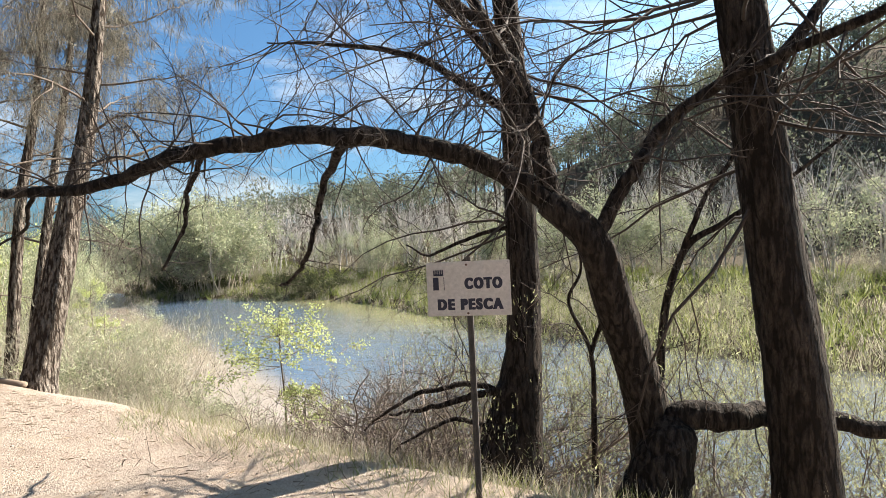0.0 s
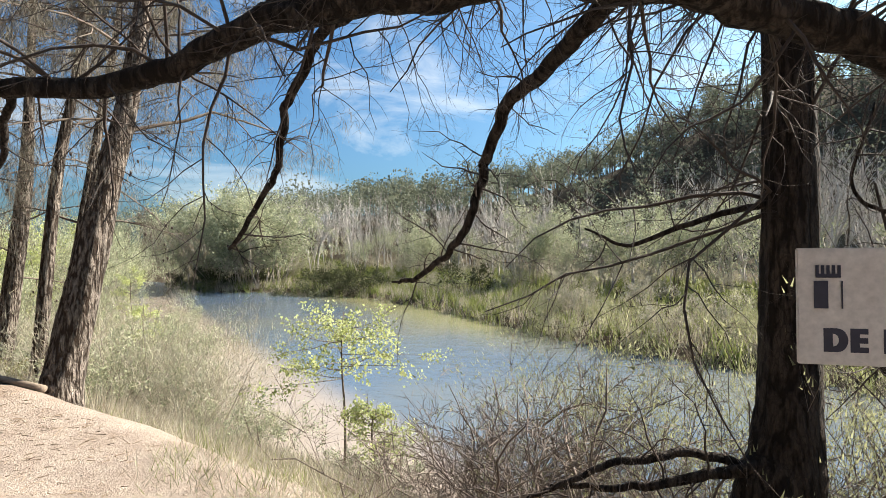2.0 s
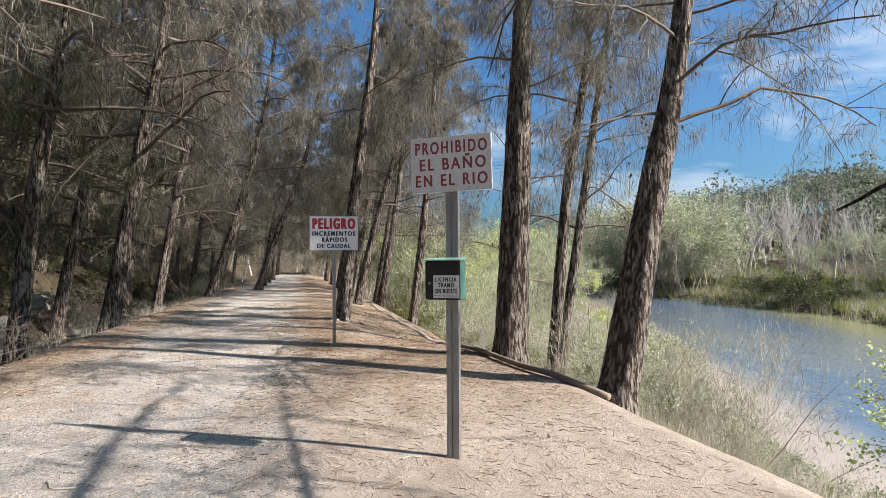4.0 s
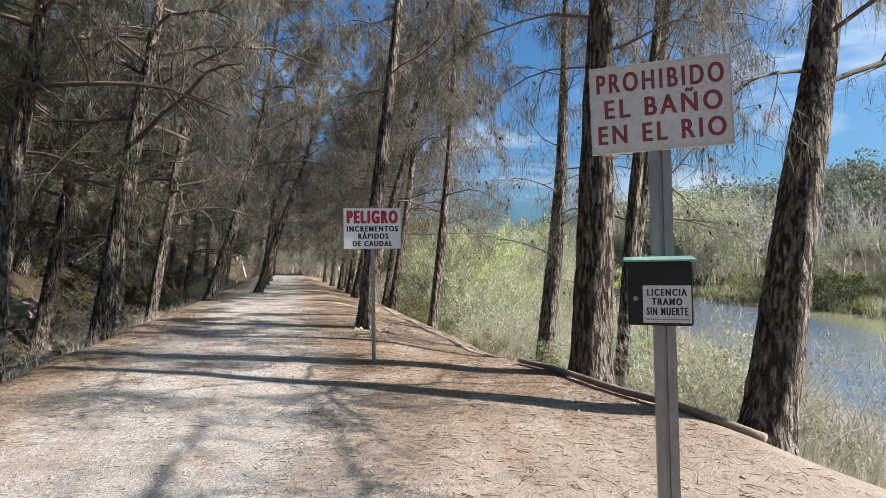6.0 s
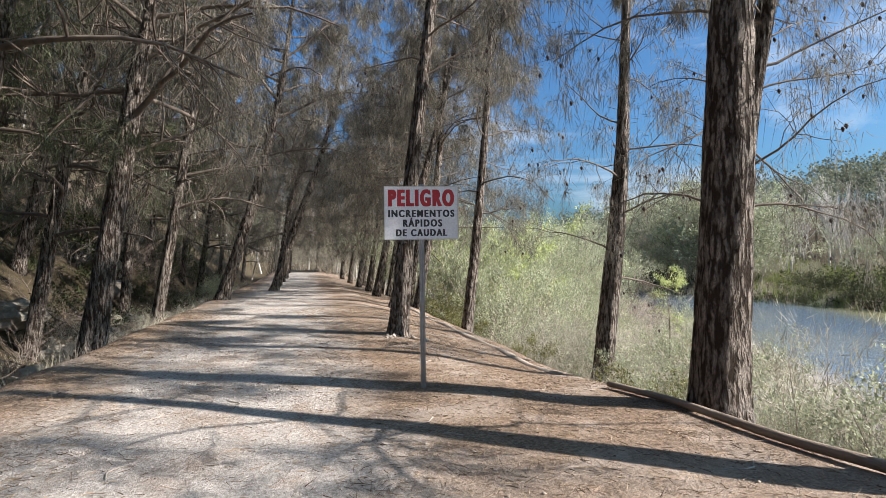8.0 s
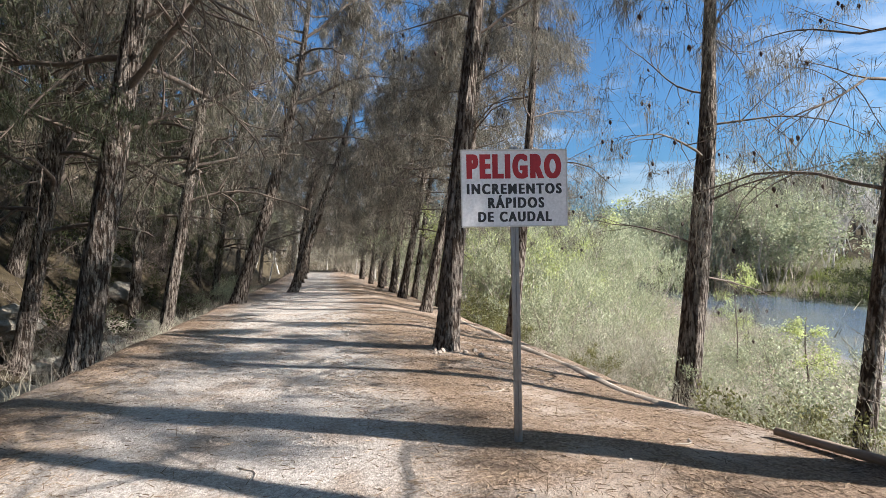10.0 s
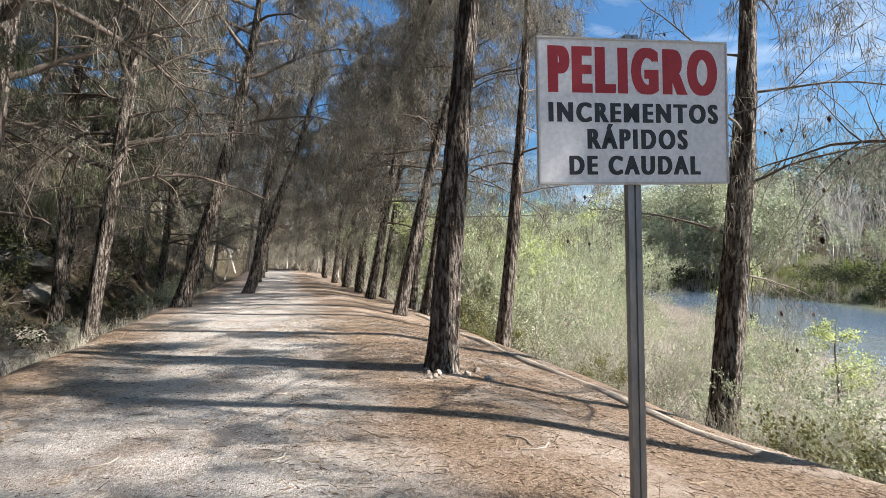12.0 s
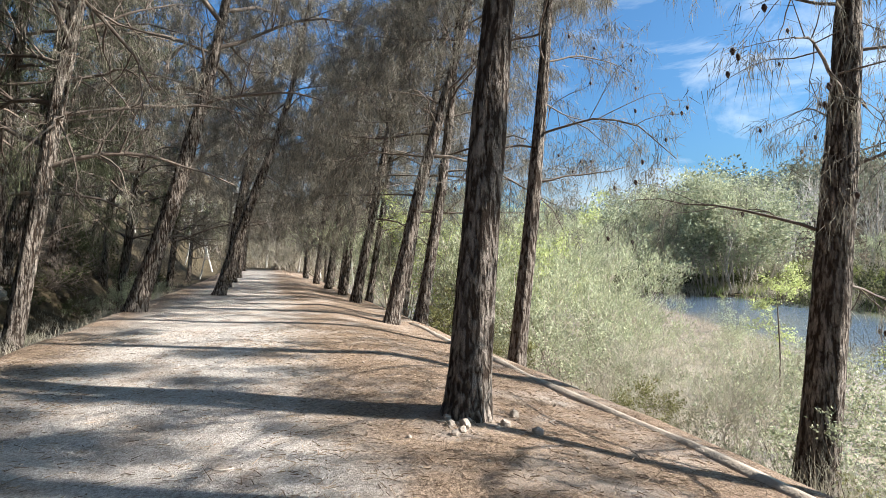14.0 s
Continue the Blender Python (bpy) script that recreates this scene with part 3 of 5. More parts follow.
# pines in rows along the path: foot, a point higher up, thickness
PINES = [
    ((1.07, 16.05), (1.38, 16.2, 2.87), (1.82, 16.3, 6.7), 0.165, 11.5, 4.2, 18, 3, "sturdy pine standing in the path with a long trunk shadow"),
    ((2.21, 23.7), (2.91, 23.7, 2.7), (4.05, 23.7, 7.0), 0.16, 11.5, 3.6, 20, 5, "leaning pine at the edge of the path"),
    ((3.25, 25.0), (3.88, 25.0, 3.3), (4.2, 25.0, 6.5), 0.15, 11, 3.6, 20, 5, "slim pine at the edge of the path"),
    ((3.62, 20.4), (3.98, 20.4, 2.37), (4.25, 20.4, 5.6), 0.145, 11.5, 3.0, 18, 3, "slim pine on the river bank below the path"),
    ((5.2, 16.4), (5.67, 16.4, 2.49), (5.8, 16.4, 5.0), 0.20, 12, 2.3, 18, 3, "pine on the river bank with hanging twigs and cones"),
    ((2.45, 30.0), (3.62, 30.0, 5.5), (4.2, 30.0, 9.8), 0.15, 12.5, 2.4, 25, 7, ""),
    ((2.57, 34.0), (3.58, 34.0, 6.0), (4.5, 34.0, 11.0), 0.15, 12.5, 2.4, 25, 7, ""),
    ((2.5, 38.5), (3.5, 38.5, 6.0), (4.3, 38.5, 11.0), 0.15, 12.5, 2.4, 25, 7, ""),
    ((2.4, 43.5), (3.2, 43.5, 6.0), (4.0, 43.5, 11.0), 0.15, 12.5, 2.4, 25, 7, ""),
    ((2.3, 50.0), (2.9, 50.0, 6.0), (3.6, 50.0, 11.0), 0.15, 12.5, 2.4, 25, 7, ""),
    ((3.4, 27.5), (4.3, 27.5, 5.0), (4.9, 27.5, 9.0), 0.12, 11, 3.0, 20, 5, ""),
    ((3.3, 32.2), (4.2, 32.2, 5.0), (4.9, 32.2, 9.0), 0.12, 11, 2.4, 25, 7, ""),
    ((3.12, 10.82), (3.22, 10.76, 3.06), (3.27, 10.74, 5.5), 0.24, 13, 3.9, 18, 4, "thick pine with deeply fissured bark at the bank edge"),
    ((3.47, 8.68), (4.0, 8.72, 2.16), (4.5, 8.8, 4.6), 0.205, 12, 3.0, 24, 4, "pine leaning toward the river at the bank edge"),
    ((4.5, 12.3), (4.78, 12.2, 2.67), (5.1, 12.1, 5.0), 0.11, 10.5, 4.6, 18, 3, "thin pine behind the thick one on the bank"),
    ((5.07, 13.3), (5.82, 13.3, 3.26), (6.28, 13.3, 6.2), 0.10, 10, 3.0, 18, 3, "thin pine growing low on the river bank"),
    ((-3.2, 25.8), (-2.12, 25.8, 3.39), (-1.3, 25.8, 7.0), 0.20, 12, 4.7, 20, 9, "dark pine leaning over the path"),
    ((-1.85, 31.2), (-0.9, 31.2, 2.64), (0.35, 31.2, 6.3), 0.19, 12, 4.7, 20, 7, "dark pine leaning over the path"),
    ((-4.52, 23.0), (-3.75, 23.0, 4.0), (-3.0, 23.0, 8.5), 0.15, 12, 4.7, 20, 9, "slim pine on the ditch side of the path"),
    ((-4.02, 17.0), (-3.37, 17.0, 3.89), (-2.95, 17.0, 6.6), 0.19, 12, 4.7, 20, 9, "pine on the ditch side with bare lower branches"),
    ((-4.95, 15.0), (-4.64, 15.0, 2.5), (-4.1, 15.0, 6.3), 0.17, 12, 4.7, 20, 9, "pine on the ditch side with bare lower branches"),
    ((-7.7, 31.0), (-7.2, 31.0, 2.1), (-6.4, 31.0, 6.0), 0.24, 12, 2.4, 25, 7, ""),
    ((-1.9, 36.0), (-1.3, 36.0, 3.5), (-0.2, 36.0, 8.0), 0.17, 12, 4.7, 20, 7, ""),
    ((-1.9, 41.0), (-1.5, 41.0, 4.0), (-0.6, 41.0, 9.0), 0.17, 12, 2.4, 25, 7, ""),
    ((-1.9, 47.0), (-1.5, 47.0, 4.0), (-0.9, 47.0, 9.0), 0.17, 12, 2.4, 25, 7, ""),
    ((-2.2, 54.0), (-1.9, 54.0, 4.0), (-1.5, 54.0, 9.0), 0.17, 12, 2.4, 25, 7, ""),
    ((-6.2, 20.0), (-5.4, 20.0, 4.0), (-4.6, 20.0, 8.0), 0.15, 11, 2.4, 24, 9, ""),
    ((-8.2, 24.0), (-7.2, 24.0, 4.5), (-6.4, 24.0, 8.0), 0.16, 11, 2.4, 24, 9, ""),
    ((-9.5, 18.5), (-8.6, 18.5, 4.0), (-7.8, 18.5, 8.0), 0.16, 11, 2.2, 24, 9, ""),
    ((-7.4, 14.5), (-6.8, 14.5, 4.0), (-6.2, 14.5, 8.0), 0.18, 11, 2.4, 24, 9, ""),
    ((-11.5, 28.0), (-10.4, 28.0, 4.0), (-9.6, 28.0, 8.0), 0.18, 11, 2.0, 24, 9, ""),
    ((-5.6, 35.0), (-4.9, 35.0, 4.0), (-4.0, 35.0, 8.0), 0.16, 11, 2.4, 25, 7, ""),
    ((-5.0, 42.0), (-4.4, 42.0, 4.0), (-3.8, 42.0, 8.0), 0.16, 11, 2.4, 25, 7, ""),
    ((-12.5, 22.0), (-11.8, 22.0, 4.0), (-11.0, 22.0, 8.0), 0.18, 10, 1.8, 24, 9, ""),
    ((-10.5, 35.0), (-9.8, 35.0, 4.0), (-9.0, 35.0, 8.0), 0.18, 11, 1.8, 25, 7, ""),
    ((0.5, 60.0), (0.9, 60.0, 4.0), (1.2, 60.0, 9.0), 0.17, 12, 2.0, 25, 7, ""),
    ((-3.5, 63.0), (-3.2, 63.0, 4.0), (-3.0, 63.0, 9.0), 0.17, 12, 2.4, 25, 7, ""),
    ((4.5, 58.0), (4.7, 58.0, 4.0), (5.0, 58.0, 9.0), 0.17, 12, 1.8, 25, 7, ""),
    ((-5.2, 9.5), (-4.6, 9.5, 4.0), (-4.2, 9.5, 8.0), 0.17, 12, 4.7, 20, 9, ""),
    # Two unseen pines behind the walk; their widened crowns block sky light.
    ((-5.8, 3.0), (-5.2, 3.0, 4.0), (-4.8, 3.0, 8.0), 0.17, 12, 2.4, 24, 9, ""),
    ((-4.6, -5.0), (-4.2, -5.0, 4.0), (-4.0, -5.0, 8.0), 0.17, 12, 4.7, 20, 9, ""),
    ((3.2, -6.5), (3.4, -6.5, 4.0), (3.8, -6.5, 8.0), 0.2, 12, 3.6, 18, 3, ""),
    ((-7.0, 10.5), (-6.4, 10.5, 6.0), (-5.8, 10.5, 9.0), 0.15, 11.5, 3.0, 22, 12, ""),
    ((-9, 12.5), (-8.4, 12.5, 6.0), (-7.8, 12.5, 9.0), 0.15, 11.5, 3.0, 22, 12, ""),
    ((-9.5, 15.5), (-8.9, 15.5, 6.0), (-8.3, 15.5, 9.0), 0.15, 11.5, 3.0, 22, 12, ""),
    ((-11, 19), (-10.4, 19, 6.0), (-9.8, 19, 9.0), 0.15, 11.5, 3.0, 22, 12, ""),
    ((-7.3, 17.3), (-6.7, 17.3, 6.0), (-6.1, 17.3, 9.0), 0.15, 11.5, 3.0, 22, 12, ""),
    ((-6.6, 27.5), (-6.0, 27.5, 6.0), (-5.3999999999999995, 27.5, 9.0), 0.15, 11.5, 3.0, 22, 12, ""),
    ((-9.8, 26), (-9.200000000000001, 26, 6.0), (-8.600000000000001, 26, 9.0), 0.15, 11.5, 3.0, 22, 12, ""),
    ((-8, 36), (-7.4, 36, 6.0), (-6.8, 36, 9.0), 0.15, 11.5, 2.4, 23, 10, ""),
    ((-7.2, 39.5), (-6.6000000000000005, 39.5, 6.0), (-6.0, 39.5, 9.0), 0.15, 11.5, 2.4, 23, 10, ""),
    ((-12.5, 31.5), (-11.9, 31.5, 6.0), (-11.3, 31.5, 9.0), 0.15, 11.5, 2.4, 23, 10, ""),
    ((-14, 25.5), (-13.4, 25.5, 6.0), (-12.8, 25.5, 9.0), 0.15, 11.5, 3.0, 22, 12, ""),
    ((-6.5, 48), (-5.9, 48, 6.0), (-5.3, 48, 9.0), 0.15, 11.5, 2.4, 23, 10, ""),
    ((-9, 45), (-8.4, 45, 6.0), (-7.8, 45, 9.0), 0.15, 11.5, 2.4, 23, 10, ""),
    ((-2.0, 57.5), (-1.4, 57.5, 5.0), (-0.6, 57.5, 9.0), 0.15, 12, 1.8, 24, 7, ""),
    ((2.6, 55.0), (3.0, 55.0, 5.0), (3.4, 55.0, 9.0), 0.15, 12, 1.8, 24, 7, ""),
    ((-6.0, 58.0), (-5.4, 58.0, 5.0), (-4.8, 58.0, 9.0), 0.15, 12, 1.6, 24, 7, ""),
    ((3.5, 36.2), (4.3, 36.2, 5.0), (5.0, 36.2, 9.0), 0.12, 11.5, 2.4, 22, 7, ""),
    ((3.4, 41.0), (4.2, 41.0, 5.0), (4.8, 41.0, 9.0), 0.12, 11.5, 2.4, 22, 7, ""),
    ((3.6, 46.5), (4.3, 46.5, 5.0), (4.9, 46.5, 9.0), 0.13, 11.5, 2.4, 22, 7, ""),
]
WOOD = []
for k, ((x, y), p1, p2, r, top, first, limbs, thick, label) in enumerate(PINES):
    z0 = max(ground_z(x, y), -0.5) if x < -5 else 0.0
    WOOD.append(pine([foot(x, y), (p1[0], p1[1], p1[2] + max(z0, 0)), (p2[0], p2[1], p2[2] + max(z0, 0))], r, 100 + k, top, min(first, 3.2) if x < -3.5 and y > 16 else first, limbs if thick < 4 else int(limbs * 1.35), 2.5 if thick < 5 else 3.5, 4 if -6.5 < x < -2.5 else min(thick, 7), 2 if x > 3.3 and 9 < y < 18 else 4 if y < 27 else 7, 1.3 if x < -3 and y < 30 else 1.0, label))


# a long bare limb slanting up across the slope pines
host = next(t for t in WOOD if abs(t.location.x + 6.6) < 0.01 and abs(t.location.y - 27.5) < 0.01)
g, _ = trunk_geo([Vector(q) - host.location for q in ((-6.35, 27.5, ground_z(-6.6, 27.5) + 3.2), (-5.3, 28.3, 4.9), (-4.6, 29.9, 6.2), (-3.7, 31.6, 7.4), (-2.8, 33.2, 8.7))], 0.13, 0.03, np.random.default_rng(3), 40, 10, 0.0, 1.0, 0.03)
part("limb", g, M_PINE_BARK, host, "long bare slanting limb")


def dark_tree(label, seed, lines, twig_starts, category="tree", coarse=False):
    """A leafless dark riverside tree: each line is (points, thick end, thin end)."""
    rng = np.random.default_rng(seed)
    root = Vector(lines[0][0][0])
    tree = thing("riverside_tree", Matrix.Translation(root), label, category, "bare trees at the water")
    for k, (pts, r0, r1) in enumerate(lines):
        p = [Vector(q) - root for q in pts]
        g, line = trunk_geo(p, r0, r1, rng, 14 * len(pts), 20 if k == 0 else 12, 0.8 if k == 0 else 0.0, 1.0 if r0 > 0.05 else 0.6, 0.0 if k == 0 else 0.008)
        part("trunk" if k == 0 else "limb", g.mesh("limb", False), M_DARK_BARK, tree)
    tips = []
    for k, (a, b, count, ln, up) in enumerate(twig_starts):
        pts = spline([Vector(q) - root for q in lines[a][0]], 60)
        for q in range(count):
            p = pts[int(rng.uniform(b, 0.99) * 59)]
            d = rng.normal(size=3) + np.array([0, 0, up])
            g = Geo()
            grow(g, p, d, ln * rng.uniform(0.5, 1.25), 0.006 * ln + 0.002, 2, rng, tips, 0.04, (8, 4), 0.7, 0.42, 4, 0.25, 7, coarse or p[2] > 3.6 - root.z)
            part("twig", g, M_DARK_TWIG, tree)
    return tree


Z1, Z2, Z3 = ground_z(3.9, 1.65), ground_z(3.6, 0.62), ground_z(3.6, -0.15)
dark_tree("dark straight riverside trunk behind the fishing sign", 11, [
    ([(3.78, 1.66, Z1 - 0.2), (3.93, 1.65, 0.5), (4.02, 1.65, 1.2), (4.02, 1.65, 2.2), (3.96, 1.68, 3.6), (3.8, 1.8, 5.6), (3.7, 1.9, 8.0)], 0.155, 0.06),
    ([(3.98, 1.66, 2.75), (3.85, 1.95, 3.3), (3.6, 2.5, 3.9)], 0.05, 0.015),
    ([(3.93, 1.62, 0.45), (3.75, 1.9, 0.42), (3.6, 2.3, 0.3), (3.7, 2.8, 0.15)], 0.035, 0.01),
    ([(4.0, 1.7, 1.72), (3.85, 2.05, 1.62), (3.75, 2.35, 1.5), (3.8, 2.6, 1.6)], 0.018, 0.006),
    # Two limbs above view, added to cast mottled shade on the path.
    ([(3.95, 1.7, 4.2), (4.3, 2.8, 5.4), (4.9, 4.4, 6.8), (5.4, 6.0, 7.6)], 0.06, 0.015),
    ([(3.85, 1.8, 5.2), (4.8, 2.4, 6.6), (5.9, 3.4, 8.0)], 0.05, 0.015),
    # Two lower limbs, added as shade sources and for more twigs overhead.
    ([(4.0, 1.66, 2.6), (4.4, 2.8, 3.4), (5.0, 4.4, 4.1), (5.6, 6.2, 4.7)], 0.04, 0.01),
    ([(4.0, 1.7, 3.2), (4.6, 3.2, 4.6), (5.6, 4.6, 5.6), (6.6, 6.0, 6.3)], 0.045, 0.01),
    ([(3.70, 1.78, Z1 - 0.2), (3.76, 1.78, -0.15), (3.86, 1.73, 0.3), (3.97, 1.67, 0.75)], 0.23, 0.10),
    ([(3.86, 1.80, 0.42), (3.74, 2.05, 0.47), (3.55, 2.4, 0.40), (3.5, 2.7, 0.22), (3.55, 2.95, 0.05)], 0.026, 0.006),
    ([(3.85, 1.85, 0.1), (3.7, 2.1, 0.2), (3.5, 2.3, 0.14), (3.4, 2.55, -0.02)], 0.022, 0.006),
], [(6, 0.15, 30, 1.4, 0.1), (7, 0.2, 30, 1.6, 0.1), (4, 0.2, 36, 1.7, 0.2), (5, 0.2, 24, 1.7, 0.2), (0, 0.4, 32, 1.6, 0.2), (1, 0.2, 5, 1.0, 0.1), (2, 0.3, 6, 0.7, 0.3), (3, 0.4, 3, 0.4, 0.0), (9, 0.3, 8, 0.5, 0.4), (10, 0.3, 8, 0.5, 0.4), (6, 0.15, 14, 1.4, 0.1), (7, 0.2, 18, 1.6, 0.1), (4, 0.2, 20, 1.7, 0.2), (0, 0.45, 12, 1.6, 0.2)])
dark_tree("crooked dark riverside tree whose long branch arches over the path", 12, [
    ([(3.62, 0.60, Z2 - 0.25), (3.56, 0.62, 0.2), (3.42, 0.68, 0.72), (3.2, 0.76, 1.2), (3.03, 0.82, 1.56), (2.98, 1.05, 1.80)], 0.135, 0.085),
    ([(2.98, 1.05, 1.80), (2.90, 1.28, 1.98), (2.65, 1.62, 2.14), (2.33, 1.97, 2.21), (2.06, 2.45, 2.2), (1.84, 2.88, 2.12), (1.72, 3.28, 2.02), (1.46, 3.62, 1.99)], 0.066, 0.03),
    ([(2.99, 1.03, 1.80), (3.02, 1.1, 2.1), (3.08, 1.2, 2.5), (3.25, 1.5, 3.0), (3.3, 1.9, 3.8), (3.2, 2.3, 4.8)], 0.062, 0.02),
    ([(3.02, 0.82, 1.54), (3.12, 0.62, 1.9), (3.24, 0.43, 2.2), (3.3, 0.05, 2.42), (3.2, -0.5, 2.55), (3.1, -1.2, 2.9)], 0.045, 0.018),
    ([(2.34, 1.98, 2.2), (2.52, 2.23, 2.13), (2.78, 2.55, 2.07), (2.86, 2.72, 1.85), (2.85, 2.78, 1.62), (2.93, 3.0, 1.42), (3.02, 3.27, 1.33), (3.2, 3.5, 1.3)], 0.032, 0.006),
    ([(2.0, 2.6, 2.18), (2.07, 2.88, 2.17), (2.08, 3.05, 1.98), (2.12, 3.16, 1.76), (2.14, 3.42, 1.51), (2.3, 3.7, 1.5)], 0.020, 0.005),
    ([(1.49, 3.60, 1.99), (1.50, 3.72, 1.9), (1.52, 3.82, 1.78), (1.57, 4.31, 1.71), (1.6, 4.6, 1.6)], 0.014, 0.004),
    ([(1.05, 3.82, 1.88), (0.95, 3.88, 1.95), (0.86, 3.93, 2.02), (0.68, 3.98, 2.14), (0.5, 4.1, 2.3)], 0.018, 0.006),
    ([(1.2, 3.79, 1.94), (1.28, 3.95, 2.05), (1.32, 4.1, 2.2), (1.5, 4.3, 2.4)], 0.016, 0.005),
    ([(0.73, 3.92, 1.88), (0.69, 3.9, 1.83), (0.66, 3.87, 1.79)], 0.009, 0.004),
    ([(3.50, 0.68, 0.32), (3.52, 0.45, 0.47), (3.66, 0.2, 0.46), (3.92, -0.05, 0.42), (4.1, -0.45, 0.36), (4.2, -1.0, 0.25)], 0.10, 0.04),
    ([(3.5, 0.72, -0.35), (3.42, 0.62, 0.0), (3.4, 0.55, 0.25), (3.5, 0.5, 0.44)], 0.23, 0.12),
    ([(1.46, 3.62, 1.99), (1.23, 3.76, 1.95), (1.05, 3.82, 1.89), (0.88, 3.87, 1.89), (0.73, 3.92, 1.88), (0.60, 4.02, 1.93), (0.5, 4.2, 2.0)], 0.029, 0.009),
], [(1, 0.15, 44, 0.75, 0.6), (1, 0.4, 16, 0.4, 0.0), (2, 0.2, 22, 1.2, 0.2), (3, 0.2, 18, 1.0, 0.4), (4, 0.2, 18, 0.38, -0.05), (5, 0.2, 9, 0.26, 0.0), (6, 0.2, 3, 0.12, 0.3), (7, 0.2, 9, 0.35, 0.1), (8, 0.2, 7, 0.35, 0.2), (10, 0.2, 8, 0.5, 0.7), (12, 0.1, 16, 0.24, 0.3), (1, 0.15, 12, 0.8, 0.4), (2, 0.2, 12, 1.2, 0.2)])
dark_tree("thick dark riverside trunk leaning slightly", 13, [
    ([(3.68, -0.20, Z3 - 0.25), (3.66, -0.15, 0.6), (3.61, -0.06, 1.5), (3.52, 0.06, 2.9), (3.42, 0.22, 4.6), (3.36, 0.4, 7.5)], 0.175, 0.08),
    ([(3.52, 0.06, 2.3), (3.7, -0.25, 2.7), (4.0, -0.6, 3.3)], 0.05, 0.015),
    # High limb out of view, added to mottle the path with shade.
    ([(3.4, 0.3, 4.8), (4.2, 1.0, 6.2), (5.3, 2.0, 7.6)], 0.06, 0.015),
], [(0, 0.4, 20, 1.8, 0.2), (1, 0.3, 6, 0.9, 0.2), (2, 0.2, 18, 1.8, 0.2), (0, 0.5, 12, 1.8, 0.2), (2, 0.2, 10, 1.8, 0.2)])
dark_tree("slender forked dark sapling at the water's edge", 14, [
    ([(5.3, 0.9, ground_z(5.3, 0.9) - 0.1), (5.2, 0.83, 0.45), (5.2, 0.62, 1.39), (5.2, 0.27, 1.67), (5.2, -0.08, 1.9), (5.1, -0.6, 2.3)], 0.04, 0.012),
    ([(5.2, 0.62, 1.39), (5.2, 0.42, 1.88), (5.2, 0.17, 2.3), (5.2, 0.23, 2.8), (5.3, 0.1, 3.5)], 0.025, 0.007),
], [(0, 0.4, 9, 0.7, 0.5), (1, 0.2, 10, 0.7, 0.5)])
dark_tree("slender forked dark sapling beside the straight trunk", 15, [
    ([(4.2, 1.2, ground_z(4.2, 1.2) - 0.1), (4.2, 1.18, 0.1), (4.2, 1.18, 0.68), (4.2, 1.34, 1.08), (4.2, 1.23, 1.36), (4.2, 1.3, 1.8)], 0.022, 0.006),
    ([(4.2, 1.18, 0.68), (4.2, 1.05, 1.12), (4.2, 1.12, 1.55), (4.2, 1.38, 1.76), (4.25, 1.3, 2.2)], 0.018, 0.005),
], [(0, 0.3, 9, 0.6, 0.5), (1, 0.2, 8, 0.6, 0.4)])


# ---- signs ----
def letters(text, width, high, material, parent, m, weight=0.02, name="lettering", heavy=0.0):
    """Flat raised letters of a given width and height, standing on the sign's face."""
    c = bpy.data.curves.new("text", "FONT")
    c.body, c.size, c.offset, c.extrude = text, 1.0, weight, 0.0
    c.align_x, c.align_y = "CENTER", "CENTER"
    c.resolution_u, c.space_character = 6, 1.34 if heavy else 1.0
    ob = bpy.data.objects.new("text", c)
    scene.collection.objects.link(ob)
    dg = bpy.context.evaluated_depsgraph_get()
    me = bpy.data.meshes.new_from_object(ob.evaluated_get(dg))
    bpy.data.objects.remove(ob)
    v = np.array([q.co for q in me.vertices])
    lo, hi = v.min(0), v.max(0)
    for q in me.vertices:
        q.co = ((q.co.x - (lo[0] + hi[0]) / 2) * width / (hi[0] - lo[0]), (q.co.y - (lo[1] + hi[1]) / 2) * high / (hi[1] - lo[1]), 0.0)
    if heavy:
        bm = bmesh.new()
        for k, dx in enumerate((-1, 0, 1)):
            bm.from_mesh(me)
            bmesh.ops.translate(bm, vec=(dx * heavy, 0, k * 0.0002), verts=bm.verts[-len(me.vertices):])
        bm.to_mesh(me)
        bm.free()
    me.materials.clear()
    return part(name, me, material, parent, "", m)


def on_face(x, z, y=-0.0):
    """A place on the front of a sign that faces -y, x to its right, z up."""
    return Matrix.Translation((x, y, z)) @ Matrix.Rotation(radians(90), 4, "X")


def channel_post(w, d, high, lip):
    """A folded steel post with a groove down its front."""
    prof = [(-w / 2, d / 2), (-w / 2, -d / 2), (-w * 0.08, -d / 2), (-w * 0.05, -d / 2 + lip), (w * 0.05, -d / 2 + lip), (w * 0.08, -d / 2), (w / 2, -d / 2), (w / 2, d / 2)]
    bm = bmesh.new()
    lo = [bm.verts.new((x, y, -0.25)) for x, y in prof]
    hi = [bm.verts.new((x, y, high)) for x, y in prof]
    n = len(prof)
    for k in range(n):
        bm.faces.new((lo[k], lo[(k + 1) % n], hi[(k + 1) % n], hi[k]))
    bm.faces.new(hi)
    bm.faces.new(lo[::-1])
    bmesh.ops.recalc_face_normals(bm, faces=bm.faces)
    return bm


